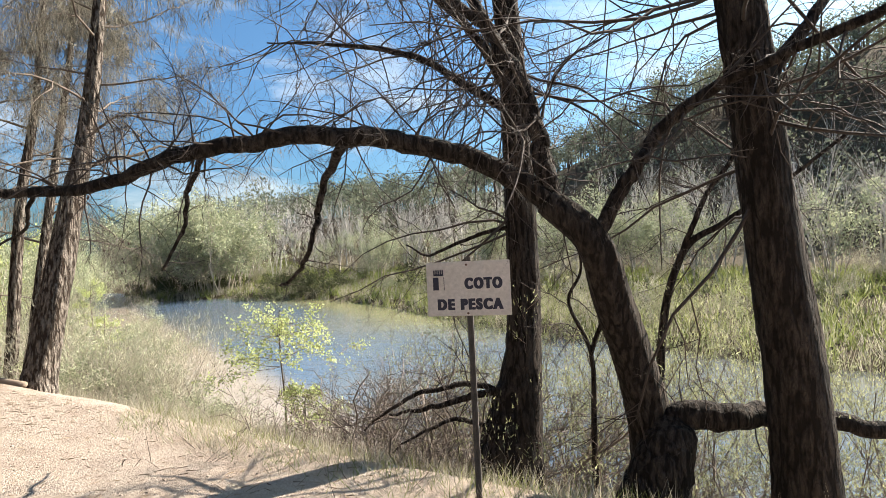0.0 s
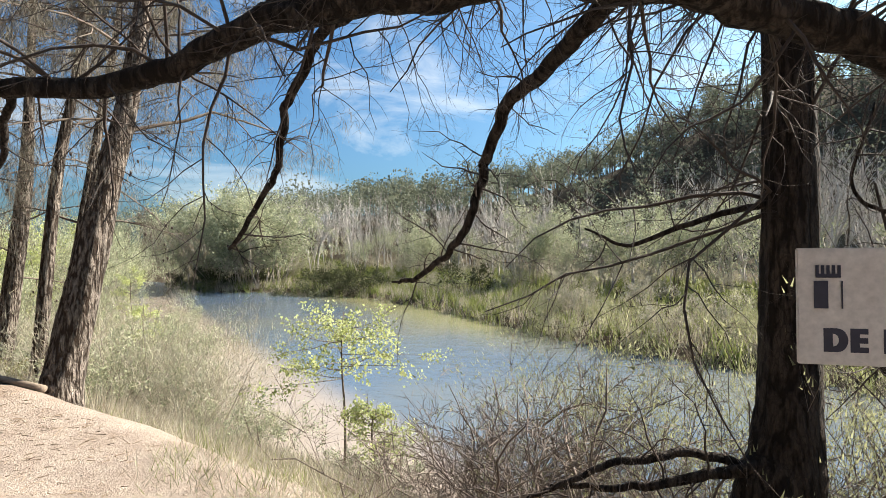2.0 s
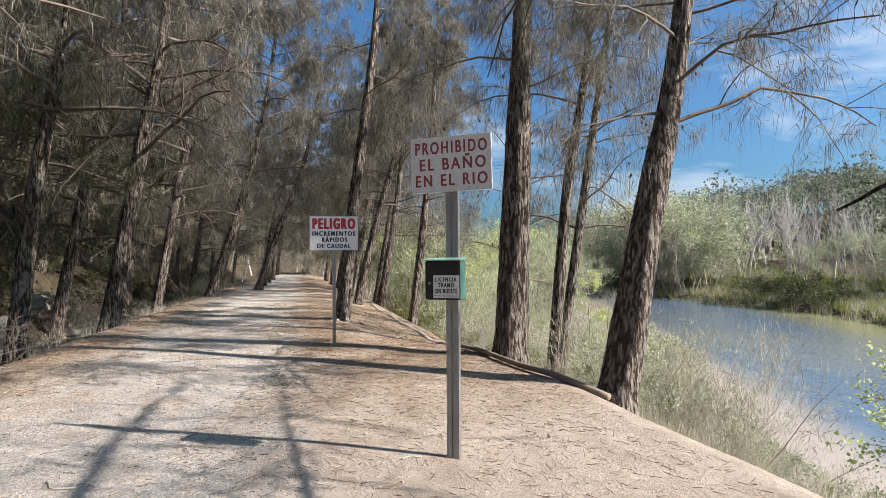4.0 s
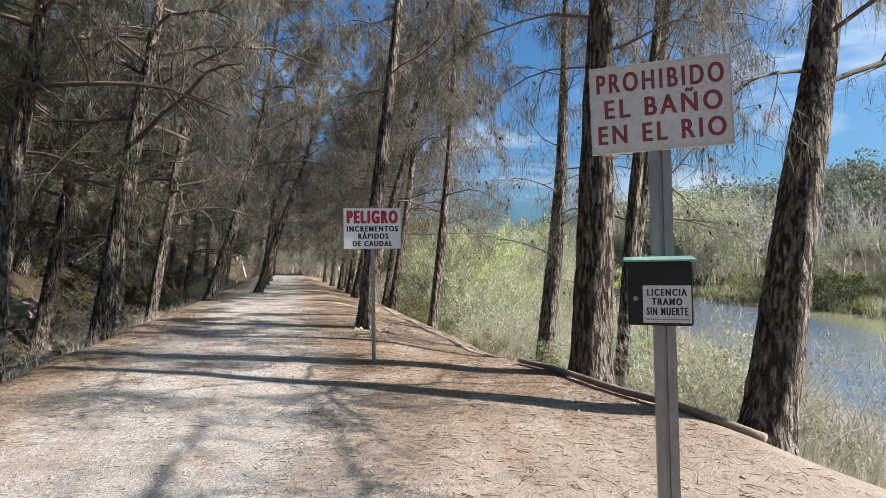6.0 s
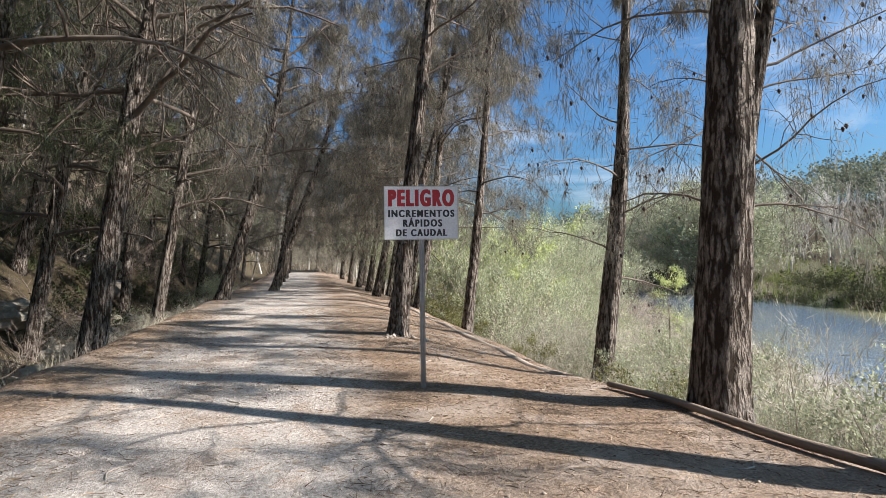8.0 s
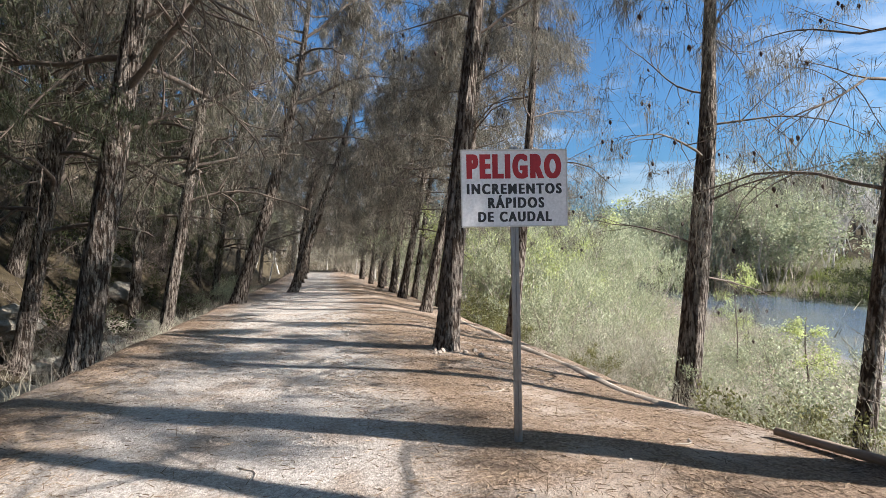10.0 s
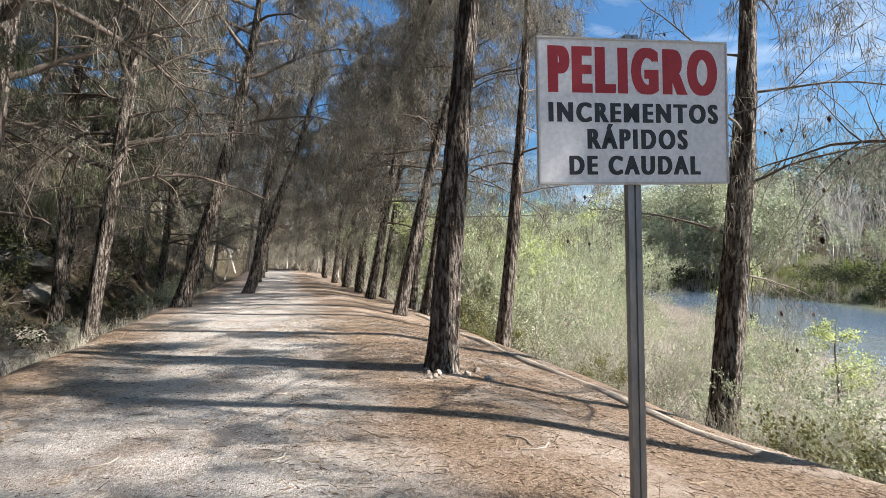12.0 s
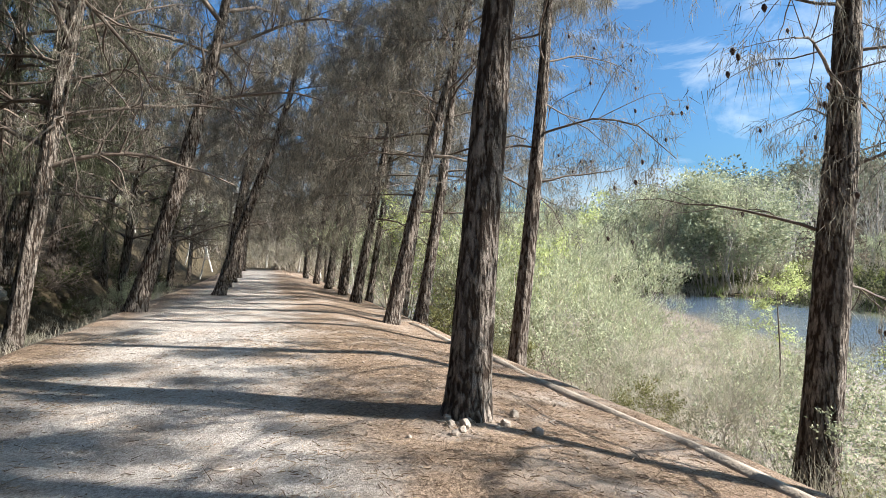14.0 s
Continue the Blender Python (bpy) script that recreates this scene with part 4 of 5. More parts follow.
def bolt(parent, x, z, y):
    bm = bmesh.new()
    bmesh.ops.create_cone(bm, cap_ends=True, segments=8, radius1=0.007, radius2=0.005, depth=0.006)
    part("bolt", bm, M_RUST, parent, "", on_face(x, z, y))


def panel(w, h, parent, m, material, rim=0.0):
    ob = part("panel", box(w, 0.012, h, 0.003), material, parent, "", m)
    if rim:
        for x, z, ww, hh in ((0, h / 2, w + rim, rim), (0, -h / 2, w + rim, rim), (-w / 2, 0, rim, h - rim), (w / 2, 0, rim, h - rim)):
            part("rim", box(ww, 0.024, hh, 0.002, (x, 0, z)), M_SIGN_EDGE, parent, "", m)
    return ob


# danger sign
s = thing("warning_sign", pose(0.67, 12.02, ground_z(0.67, 12.02), 0, -0.6, -8.5), "white danger sign in red and black letters on a steel post", "sign", "river signs")
part("post", channel_post(0.052, 0.03, 2.045, 0.006), M_STEEL, s, "grey galvanised steel post")
pm = pose(0.0, -0.024, 1.755)
panel(0.735, 0.525, s, pm, M_SIGN, 0.008)
letters("PELIGRO", 0.645, 0.172, M_RED, s, pm @ on_face(0, 0.15, -0.0066), 0.03, "lettering", 0.009)
letters("INCREMENTOS", 0.655, 0.072, M_BLACK, s, pm @ on_face(0, -0.005, -0.0066), 0.02, "lettering", 0.0042)
letters("RÁPIDOS", 0.385, 0.092, M_BLACK, s, pm @ on_face(0.01, -0.092, -0.0066), 0.02, "lettering", 0.004)
letters("DE CAUDAL", 0.505, 0.070, M_BLACK, s, pm @ on_face(0, -0.197, -0.0066), 0.02, "lettering", 0.004)

# bathing sign with the licence box
s = thing("bathing_sign", pose(1.145, 6.90, ground_z(1.145, 6.90), -1.2, -1.0, -31), "faded white sign with dark red letters on a wide steel post", "sign", "river signs")
part("post", channel_post(0.085, 0.05, 2.14, 0.008), M_STEEL, s, "wide grooved grey steel post")
pm = pose(0.0, -0.034, 1.972, 0, -1.0, 0)
panel(0.555, 0.37, s, pm, M_SIGN_OLD, 0.006)
letters("PROHIBIDO", 0.50, 0.085, M_MAROON, s, pm @ on_face(0, 0.115, -0.0066), 0.016, "lettering", 0.0016)
letters("EL BAÑO", 0.46, 0.102, M_MAROON, s, pm @ on_face(0.01, 0.012, -0.0066), 0.016, "lettering", 0.0016)
letters("EN EL RIO", 0.50, 0.082, M_MAROON, s, pm @ on_face(0, -0.108, -0.0066), 0.016, "lettering", 0.0016)
pb = pose(1.145, 6.92, ground_z(1.145, 6.92), 0, -1.0, -35)
lb = thing("licence_box", pb @ pose(-0.012, -0.086, 1.312 - ground_z(1.145, 6.92)), "dark green metal letter box with a paper label on a post", "letter box")
part("body", box(0.238, 0.115, 0.255, 0.004), M_BOX, lb)
part("side_plate", box(0.003, 0.108, 0.245, 0.001, (0.1205, 0, 0)), M_BOX_SIDE, lb, "green painted side")
part("side_plate", box(0.003, 0.108, 0.245, 0.001, (-0.1205, 0, 0)), M_BOX_SIDE, lb, "green painted side")
part("lid", box(0.27, 0.15, 0.007, 0.002), M_BOX_LID, lb, "pale green sloping lid", pose(0, -0.006, 0.138, 5))
lab = part("label", box(0.178, 0.003, 0.148, 0.0), M_PAPER, lb, "white paper label", pose(0.026, -0.0592, -0.042))
letters("LICENCIA", 0.145, 0.028, M_BLACK, lab, on_face(0, 0.047, -0.0021), 0.02, "lettering", 0.0012)
letters("TRAMO", 0.11, 0.028, M_BLACK, lab, on_face(0, 0.01, -0.0021), 0.02, "lettering", 0.0014)
letters("SIN MUERTE", 0.15, 0.031, M_BLACK, lab, on_face(0, -0.028, -0.0021), 0.02, "lettering", 0.0012)
part("fine_print", box(0.16, 0.0006, 0.005, 0, (0, -0.0021, -0.06)), M_STEEL, lab)
part("lock", box(0.018, 0.008, 0.018, 0.003, (-0.09, -0.061, -0.02)), M_STEEL, lb)

# fishing sign
s = thing("fishing_sign", pose(2.61, 1.38, ground_z(2.61, 1.38), 0, -0.4, -72.5), "white fishing reserve sign with dark letters on a thin post", "sign", "river signs")
GZ0 = ground_z(2.61, 1.38)
part("post", channel_post(0.032, 0.02, 1.50 - GZ0, 0.004), M_POST_BACKLIT, s, "thin post coloured dark for its backlit silhouette")
pm = pose(0.0, -0.022, 1.33 - GZ0)
panel(0.462, 0.297, s, pm, M_SIGN_OLD, 0.0)
letters("COTO", 0.20, 0.062, M_NAVY, s, pm @ on_face(0.085, 0.028, -0.0066), 0.045, "lettering", 0.0042)
letters("DE PESCA", 0.355, 0.062, M_NAVY, s, pm @ on_face(0.008, -0.085, -0.0066), 0.045, "lettering", 0.0042)
part("shield", box(0.031, 0.002, 0.07, 0.0, (-0.178, -0.008, 0.03)), M_NAVY, s, "dark half of a plain shield", pm)
part("shield", box(0.003, 0.002, 0.07, 0.0, (-0.132, -0.008, 0.03)), M_NAVY, s, "", pm)
part("crown_mark", box(0.055, 0.002, 0.010, 0.0, (-0.162, -0.008, 0.078)), M_NAVY, s, "", pm)
for q in range(5):
    part("crown_mark", box(0.007, 0.002, 0.022, 0.0, (-0.186 + q * 0.012, -0.008, 0.094)), M_NAVY, s, "", pm)
bolt(s, -0.005, 1.33 - GZ0 + 0.13, -0.03)
bolt(s, -0.005, 1.33 - GZ0 - 0.135, -0.03)


# ---- shrubs, grass, far woods ----
def shrub_maker(seed, tall, wide, stems, leaf, leaf_mat, stem_mat, per_tip, hang=0.0, upright=1.0, kids=(4, 3), stem_r=0.012, blade=False, split=False, spread=0.55, wander=0.25):
    """Meshes of one shrub: its stems and its leaves."""
    rng = np.random.default_rng(seed)
    g, tips, singles = Geo(), [], []
    for q in range(stems):
        az, lean = rng.uniform(0, 6.28), rng.uniform(0.1, 1.0) * wide / max(tall, 0.1)
        base = (math.cos(az) * wide * 0.16 * rng.uniform(0, 1), math.sin(az) * wide * 0.16 * rng.uniform(0, 1), -0.08)
        grow(g, base, (math.cos(az) * lean, math.sin(az) * lean, upright), tall * rng.uniform(0.65, 1.08), stem_r * rng.uniform(0.7, 1.2), 2, rng, tips, 0.02, kids, spread, wander, 4, 0.3, 6 if wander < 0.3 else 9, True)
        if split:
            singles.append(g.mesh("stem"))
            singles[-1].materials.append(stem_mat)
            g = Geo()
    if split:
        return singles
    stem = g.mesh("stems")
    stem.materials.append(stem_mat)
    out = [stem]
    if per_tip:
        c = Geo()
        p = np.array([t[0] for t in tips])
        d = np.array([t[1] for t in tips])
        k = np.repeat(np.arange(len(p)), per_tip)
        way = d[k] * 0.6 + rng.normal(size=(len(k), 3)) * (0.3 if blade else 0.7) + np.array([0, 0, 0.5 if blade else -hang])
        base = p[k] + rng.normal(size=(len(k), 3)) * leaf[0] * 0.8
        size = rng.uniform(0.6, 1.3, len(k)) * leaf[0]
        (c.blades if blade else c.leaves)(base, way, size, size * leaf[1], rng)
        me = c.mesh("leaves")
        me.materials.append(leaf_mat)
        out.append(me)
    return out


def plant(meshes, name, x, y, turn, size, label, category, group, z=None):
    ob = thing(name, Matrix.Translation((x, y, ground_z(x, y) if z is None else z)) @ Matrix.Rotation(turn, 4, "Z") @ Matrix.Diagonal((*size, 1)), label, category, group)
    for q, me in enumerate(meshes):
        part("foliage" if q == 1 and len(meshes) == 2 else "stem", me, None, ob)
    return ob


R = np.random.default_rng(5)
TAM = [shrub_maker(20 + k, 1.5, 1.3, 9, (0.10, 0.06), M_LEAF_TAMARISK, M_PALE_TWIG, 2, 0.0, 1.0, (5, 5), 0.007, True) for k in range(4)]
GRN = [shrub_maker(30 + k, 1.4, 1.2, 7, (0.052, 0.45), M_LEAF_WILLOW, M_TWIG, 3, 0.0, 1.0, (5, 4), 0.008) for k in range(4)]
BARE = [shrub_maker(40 + k, 1.5, 2.6, 15, (0.05, 0.4), M_LEAF_WILLOW, M_BROWN_TWIG, 0, 0.0, 0.42, (8, 8), 0.011, False, True, 0.65, 0.5) for k in range(3)]
EVER = [shrub_maker(50 + k, 1.3, 1.3, 8, (0.09, 0.48), M_LEAF_DARK, M_DARK_TWIG, 2, 0.0, 0.9, (4, 4)) for k in range(3)]
WIL = [shrub_maker(60 + k, 6.0, 3.6, 7, (0.19, 0.42), M_LEAF_WILLOW, M_PALE_TWIG, 4, 0.1, 1.3, (6, 5), 0.045) for k in range(4)]
YLW = [shrub_maker(74 + k, 3.2, 3.2, 9, (0.15, 0.14), M_LEAF_YELLOW, M_PALE_TWIG, 5, 0.05, 1.0, (5, 4), 0.02, True) for k in range(2)]
YEL = [shrub_maker(70 + k, 3.0, 3.0, 8, (0.15, 0.22), M_LEAF_TAMARISK, M_PALE_TWIG, 4, 0.05, 1.0, (5, 4), 0.02, True) for k in range(3)]
WILN = [shrub_maker(65 + k, 6.0, 3.4, 7, (0.16, 0.30), M_LEAF_WILLOW, M_PALE_TWIG, 6, 0.1, 1.4, (6, 5), 0.04, True) for k in range(3)]
OLV = [shrub_maker(100 + k, 1.3, 1.5, 10, (0.06, 0.45), M_LEAF_OLIVE, M_BROWN_TWIG, 4, 0.0, 0.9, (5, 4), 0.008) for k in range(2)]
BUD = [shrub_maker(95 + k, 3.0, 2.6, 11, (0.04, 0.25), M_LEAF_YELLOW, M_BROWN_TWIG, 3, 0.0, 1.0, (7, 6), 0.011, True) for k in range(3)]
SPR = [shrub_maker(80 + k, 5.0, 2.2, 6, (0.12, 0.5), M_LEAF_SPRING, M_PALE_TWIG, 9, 0.1, 1.4, (6, 5), 0.03) for k in range(2)]


def scatter(kinds, count, xr, yr, size, name, label, category, group, keep=None):
    made = 0
    while made < count:
        x, y = R.uniform(*xr), R.uniform(*yr)
        if keep and not keep(x, y):
            continue
        s = R.uniform(*size)
        plant(kinds[int(R.integers(len(kinds)))], name, x, y, R.uniform(0, 6.28), (s * R.uniform(0.85, 1.2), s * R.uniform(0.85, 1.2), s), label, category, group)
        made += 1


def near_edge(y):
    return np.interp(y, NEAR_Y, NEAR_X)


def far_edge(y):
    return max(np.interp(y, FAR_Y, FAR_X), near_edge(y))


# bank between path and water
def on_bank(lo, hi):
    return lambda x, y: lo <= (x - 3.3) / max(near_edge(y) + 0.5 - 3.3, 0.5) <= hi


scatter(TAM, 46, (3.4, 17), (15, 30), (0.8, 1.4), "bank_shrub", "straw-coloured tamarisk shrub on the river bank", "shrub", "bank shrubs", on_bank(0.2, 1.0))
scatter(GRN, 62, (3.4, 17), (15, 30), (0.8, 1.5), "bank_shrub", "grey-green willow shrub on the river bank", "shrub", "bank shrubs", on_bank(0.15, 1.0))
scatter(TAM, 20, (3.6, 9), (9.5, 15.5), (0.5, 0.9), "bank_shrub", "straw-coloured tamarisk shrub on the river bank", "shrub", "bank shrubs", on_bank(0.2, 0.95))
scatter(GRN, 30, (3.6, 9), (9.5, 15.5), (0.5, 1.0), "bank_shrub", "grey-green willow shrub on the river bank", "shrub", "bank shrubs", on_bank(0.2, 0.95))
scatter(TAM, 5, (4.6, 6.4), (9.3, 12), (1.1, 1.5), "bank_shrub", "straw-coloured tamarisk shrub on the river bank", "shrub", "bank shrubs", on_bank(0.3, 0.95))
scatter(GRN, 9, (4.2, 8), (4.5, 9), (0.35, 0.6), "bank_shrub", "low green shrub at the water's edge", "shrub", "bank shrubs", on_bank(0.3, 1.0))
scatter(GRN, 16, (3.8, 22), (28, 55), (0.9, 1.7), "bank_shrub", "grey-green willow shrub on the river bank", "shrub", "bank shrubs", on_bank(0.1, 1.0))
scatter(TAM, 14, (3.8, 22), (28, 55), (0.9, 1.6), "bank_shrub", "straw-coloured tamarisk shrub on the river bank", "shrub", "bank shrubs", on_bank(0.1, 1.0))
for x, y, s in ((5.2, 3.6, 1.9), (5.7, 2.9, 1.8), (4.9, 2.4, 1.7), (5.6, 1.6, 1.7), (6.0, 3.6, 1.5), (5.9, 0.6, 1.5), (4.1, 2.5, 1.35), (3.9, 3.4, 1.25), (4.7, 3.9, 1.4), (4.4, 1.9, 1.5), (5.3, 4.3, 1.3), (4.3, 3.1, 1.5), (4.9, 4.4, 1.2), (5.2, 3.3, 1.6), (4.6, 2.2, 1.4), (3.9, 2.9, 0.9), (4.35, 2.55, 1.3), (4.6, 3.5, 1.25), (5.0, 2.9, 1.4), (4.4, 1.2, 1.2), (4.9, 1.9, 0.9), (4.3, 0.2, 0.9), (5.1, 0.8, 0.95), (5.5, 3.9, 0.75), (4.7, -0.7, 1.1), (5.4, 2.3, 1.0)):
    plant(BARE[int(R.integers(3))], "bare_shrub", x, y, R.uniform(0, 6.28), (s, s, s), "leafless tangled shrub at the water's edge", "shrub", "bare shrubs")

for k, (x, y, s) in enumerate(((5.7, 11.2, 1.2), (6.2, 12.3, 1.3), (6.9, 13.4, 1.35), (7.5, 14.6, 1.3), (6.8, 11.7, 1.15), (8.2, 16.2, 1.4), (9.3, 17.6, 1.4), (5.4, 10.2, 1.0), (10.3, 19.4, 1.5), (11.6, 21.6, 1.5), (6.1, 9.9, 0.9))):
    plant((GRN, TAM, GRN)[k % 3][k % 4], "bank_shrub", x, y, R.uniform(0, 6.28), (s, s, s), "full grey-green shrub low on the river bank", "shrub", "bank shrubs")
for k, (x, y, s) in enumerate(((5.3, 14.5, 1.0), (6.1, 15.2, 0.95), (4.8, 13.8, 0.75), (6.4, 20.5, 0.8), (7.4, 23.5, 1.0), (4.6, 25.5, 1.1), (5.2, 27.5, 1.3), (9.2, 24.5, 0.9), (4.4, 22.0, 0.7), (4.6, 18.3, 0.6))):
    plant(OLV[k % 2], "olive_shrub", x, y, R.uniform(0, 6.28), (s, s, s), "dark olive-green leafy shrub among the pale bank growth", "shrub", "bank shrubs")
for x, y, s in ((5.6, 3.2, 0.9), (6.3, 4.2, 0.85), (5.9, 2.2, 1.0), (6.6, 3.0, 1.0), (5.6, 1.3, 1.0), (6.5, 1.6, 1.05), (7.0, 2.2, 1.05), (5.9, 0.2, 1.0), (6.6, -0.9, 1.0), (5.3, 0.5, 0.8), (7.3, 0.6, 1.0), (7.5, -0.5, 1.05), (7.0, -2.1, 1.0), (6.0, -1.5, 0.9)):
    plant(BUD[int(R.integers(3))], "budding_shrub", x, y, R.uniform(0, 6.28), (s, s, s), "tall thin-twigged shrub with yellow-green buds in the shallows", "shrub", "budding shrubs", max(ground_z(x, y), WATER - 0.25))

# willows and other trees on the near bank further along
for x, y, s, kind in ((7.0, 26.5, 0.72, 1), (9.2, 29.5, 0.85, 1), (11.5, 33.5, 0.95, 1), (6.6, 30.5, 0.9, 1), (10.8, 27.8, 0.6, 1), (13.4, 37, 1.0, 1), (13.5, 31.5, 0.7, 1), (8.2, 24, 0.5, 1), (5.6, 29, 0.9, 1), (7.2, 33, 1.05, 0), (16, 36, 0.8, 1), (17.5, 40, 0.95, 1), (20.5, 43, 1.05, 1), (15.5, 42, 1.1, 1), (12.6, 29.4, 0.5, 1), (6.2, 24.6, 0.55, 1), (9.5, 36, 0.9, 1), (6.2, 38, 1.0, 0), (12, 40, 0.95, 1), (8.6, 43, 1.05, 0), (15, 45, 1.0, 1), (11, 48, 1.1, 0), (5.2, 46, 1.0, 1), (18, 51, 1.1, 0), (14, 55, 1.2, 1), (7, 54, 1.1, 0), (22, 57, 1.2, 1), (27, 56, 1.2, 0), (4.9, 34.5, 0.8, 1), (8, 28.5, 0.5, 1)):
    plant(WILN[int(R.integers(3))], "willow_tree", x, y, R.uniform(0, 6.28), (s, s, s), "pale green willow in fresh leaf on the river bank", "tree", "willows")
for x, y, s in ((8.4, 29.6, 1.0), (9.6, 33.0, 1.2), (6.6, 31.6, 1.0), (11.5, 36.5, 1.2)):
    plant(SPR[int(R.integers(2))], "young_poplar", x, y, R.uniform(0, 6.28), (s, s, s), "bright yellow-green young poplar on the bank", "tree", "young poplars")


def sapling(x, y, top, seed, spread=0.5, count=15, low=0.35, rise=0.35):
    rng = np.random.default_rng(seed)
    z0 = max(ground_z(x, y), WATER - 0.3)
    t = thing("poplar_sapling", Matrix.Translation((x, y, z0)), "young poplar with bright spring leaves rising from the water's edge", "tree", "saplings")
    h = top - z0
    g, line = trunk_geo([Vector((0, 0, -0.1)), Vector((0.03, 0, h * 0.4)), Vector((-0.02, 0.02, h * 0.75)), Vector((0, 0, h))], 0.022, 0.006, rng, 24, 7, 0.2, 0.5)
    part("trunk", g, M_TWIG, t)
    lg, tips = Geo(), []
    for q in range(count):
        u = rng.uniform(low, 0.97)
        az = q * 2.4
        grow(lg, line[int(u * 23)], (math.cos(az), math.sin(az), rise), spread * (1.35 - u) * rng.uniform(0.7, 1.2), 0.007, 1, rng, tips, 0.0, (3, 3), 0.6, 0.25, 4)
    part("limb", lg, M_TWIG, t)
    c = Geo()
    p = np.array([q[0] for q in tips])
    k = np.repeat(np.arange(len(p)), 7)
    size = rng.uniform(0.03, 0.062, len(k))
    c.leaves(p[k] + rng.normal(size=(len(k), 3)) * 0.05, rng.normal(size=(len(k), 3)), size, size * 0.7, rng)
    part("foliage", c, M_LEAF_SPRING, t)


sapling(6.42, 7.05, 0.62, 3, 1.55, 26, 0.55, 0.12)
sapling(6.1, 6.2, -0.55, 4, 0.6, 14)
sapling(10.3, 21.0, 0.9, 5, 0.9, 18)
sapling(9.0, 17.6, 0.0, 6, 0.7, 14)


# grass and reeds as one sheet of blades each
def grass(name, count, place, high, width, material, label, seed, lean=0.35, clump=12):
    rng = np.random.default_rng(seed)
    c = np.array([place(rng) for _ in range(count // clump)])
    k = np.repeat(np.arange(len(c)), clump)
    xy = c[k] + rng.normal(size=(len(k), 2)) * 0.10
    z = height(xy[:, 0], xy[:, 1]) - 0.03
    d = np.stack([rng.normal(size=len(k)) * lean, rng.normal(size=len(k)) * lean, np.ones(len(k))], -1)
    g = Geo()
    g.blades(np.column_stack([xy, z]), d, rng.uniform(0.5, 1.25, len(k)) * high, width, rng)
    tagged(part(name, g, material), label, "grass", kind="stuff")


def bank_place(y0, y1, lo=0.15, hi=1.05):
    def f(rng):
        y = rng.uniform(y0, y1)
        a, b = 3.2, near_edge(y)
        return (a + (b - a) * rng.uniform(lo, hi), y)
    return f


grass("dry_grass", 30000, bank_place(8.5, 30), 0.62, 0.011, M_GRASS_DRY, "tall dry straw grass on the river bank", 1)
grass("dry_grass", 20000, bank_place(2.6, 9.5, 0.12, 1.0), 0.36, 0.008, M_GRASS_DRY, "dry straw grass on the river bank", 2)
grass("green_grass", 14000, bank_place(2.0, 30, 0.1, 1.1), 0.34, 0.009, M_GRASS_GREEN, "fresh green grass on the river bank", 3)
grass("dry_grass", 9000, bank_place(30, 56), 0.9, 0.03, M_GRASS_DRY, "tall dry grass on the far stretch of bank", 4)
grass("dry_grass", 3500, bank_place(-6, 2.6, -0.02, 0.9), 0.3, 0.008, M_GRASS_DRY, "dry straw grass under the bare trees", 6)


def foot_place(rng):
    y = rng.uniform(-0.6, 5.2)
    return (rng.uniform(2.35, 3.3) + 0.06 * y, y)


grass("dry_grass", 4200, foot_place, 0.2, 0.006, M_GRASS_DRY, "short dry grass at the edge of the path", 21, 0.6)
grass("green_grass", 2600, foot_place, 0.16, 0.006, M_GRASS_GREEN, "short green grass at the edge of the path", 22, 0.6)


def far_place(lo, hi):
    def f(rng):
        y = rng.uniform(-22, 58)
        return (far_edge(y) + rng.uniform(lo, hi), y)
    return f


grass("reed_bed", 28000, far_place(-0.3, 9), 0.7, 0.03, M_GRASS_DRY, "straw-coloured reeds along the far shore", 7, 0.25)
grass("reed_bed", 42000, far_place(0.5, 22), 0.75, 0.06, M_GRASS_GREEN, "green marsh plants on the far shore", 8, 0.4)

# far shore bushes and woods
def beyond(lo, hi):
    return lambda x, y: lo <= x - far_edge(y) <= hi


scatter(YLW, 5, (14, 40), (-10, 3), (0.5, 0.8), "marsh_shrub", "tall yellow-green tamarisk beside the water", "shrub", "marsh shrubs", beyond(1, 6))
scatter(YLW, 16, (14, 40), (3, 14), (0.28, 0.5), "marsh_shrub", "tall yellow-green tamarisk beside the water", "shrub", "marsh shrubs", beyond(0.4, 6))
scatter(YEL, 40, (14, 60), (-25, 45), (0.35, 0.8), "marsh_shrub", "yellow-green tamarisk on the far river flat", "shrub", "marsh shrubs", lambda x, y: (8 if y > 14 else 2.5) <= x - far_edge(y) <= 18)
scatter(WIL, 34, (14, 64), (-25, 42), (0.45, 0.85), "willow_tree", "pale green willow on the far shore", "tree", "willows", lambda x, y: 9 <= x - far_edge(y) <= 24 and math.degrees(math.atan2(y, x)) > -30)
scatter(EVER, 26, (25, 50), (30, 60), (1.0, 1.8), "dark_shrub", "dark green shrub at the foot of the far trees", "shrub", "dark shrubs", beyond(0.5, 6))
scatter(WIL, 26, (20, 36), (42, 64), (0.95, 1.4), "willow_tree", "pale green willow on the far shore", "tree", "willows", beyond(2, 16))
POP = [shrub_maker(90 + k, 8.5, 1.5, 1, (0.1, 0.3), M_LEAF_WILLOW, M_POPLAR, 0, -0.1, 2.2, (18, 6), 0.10, False, False, 0.24) for k in range(4)]
scatter(POP, 45, (40, 95), (-40, 60), (0.4, 0.6), "bare_poplar", "leafless grey-brown tree on the lower hillside", "tree", "bare poplars", beyond(28, 52))
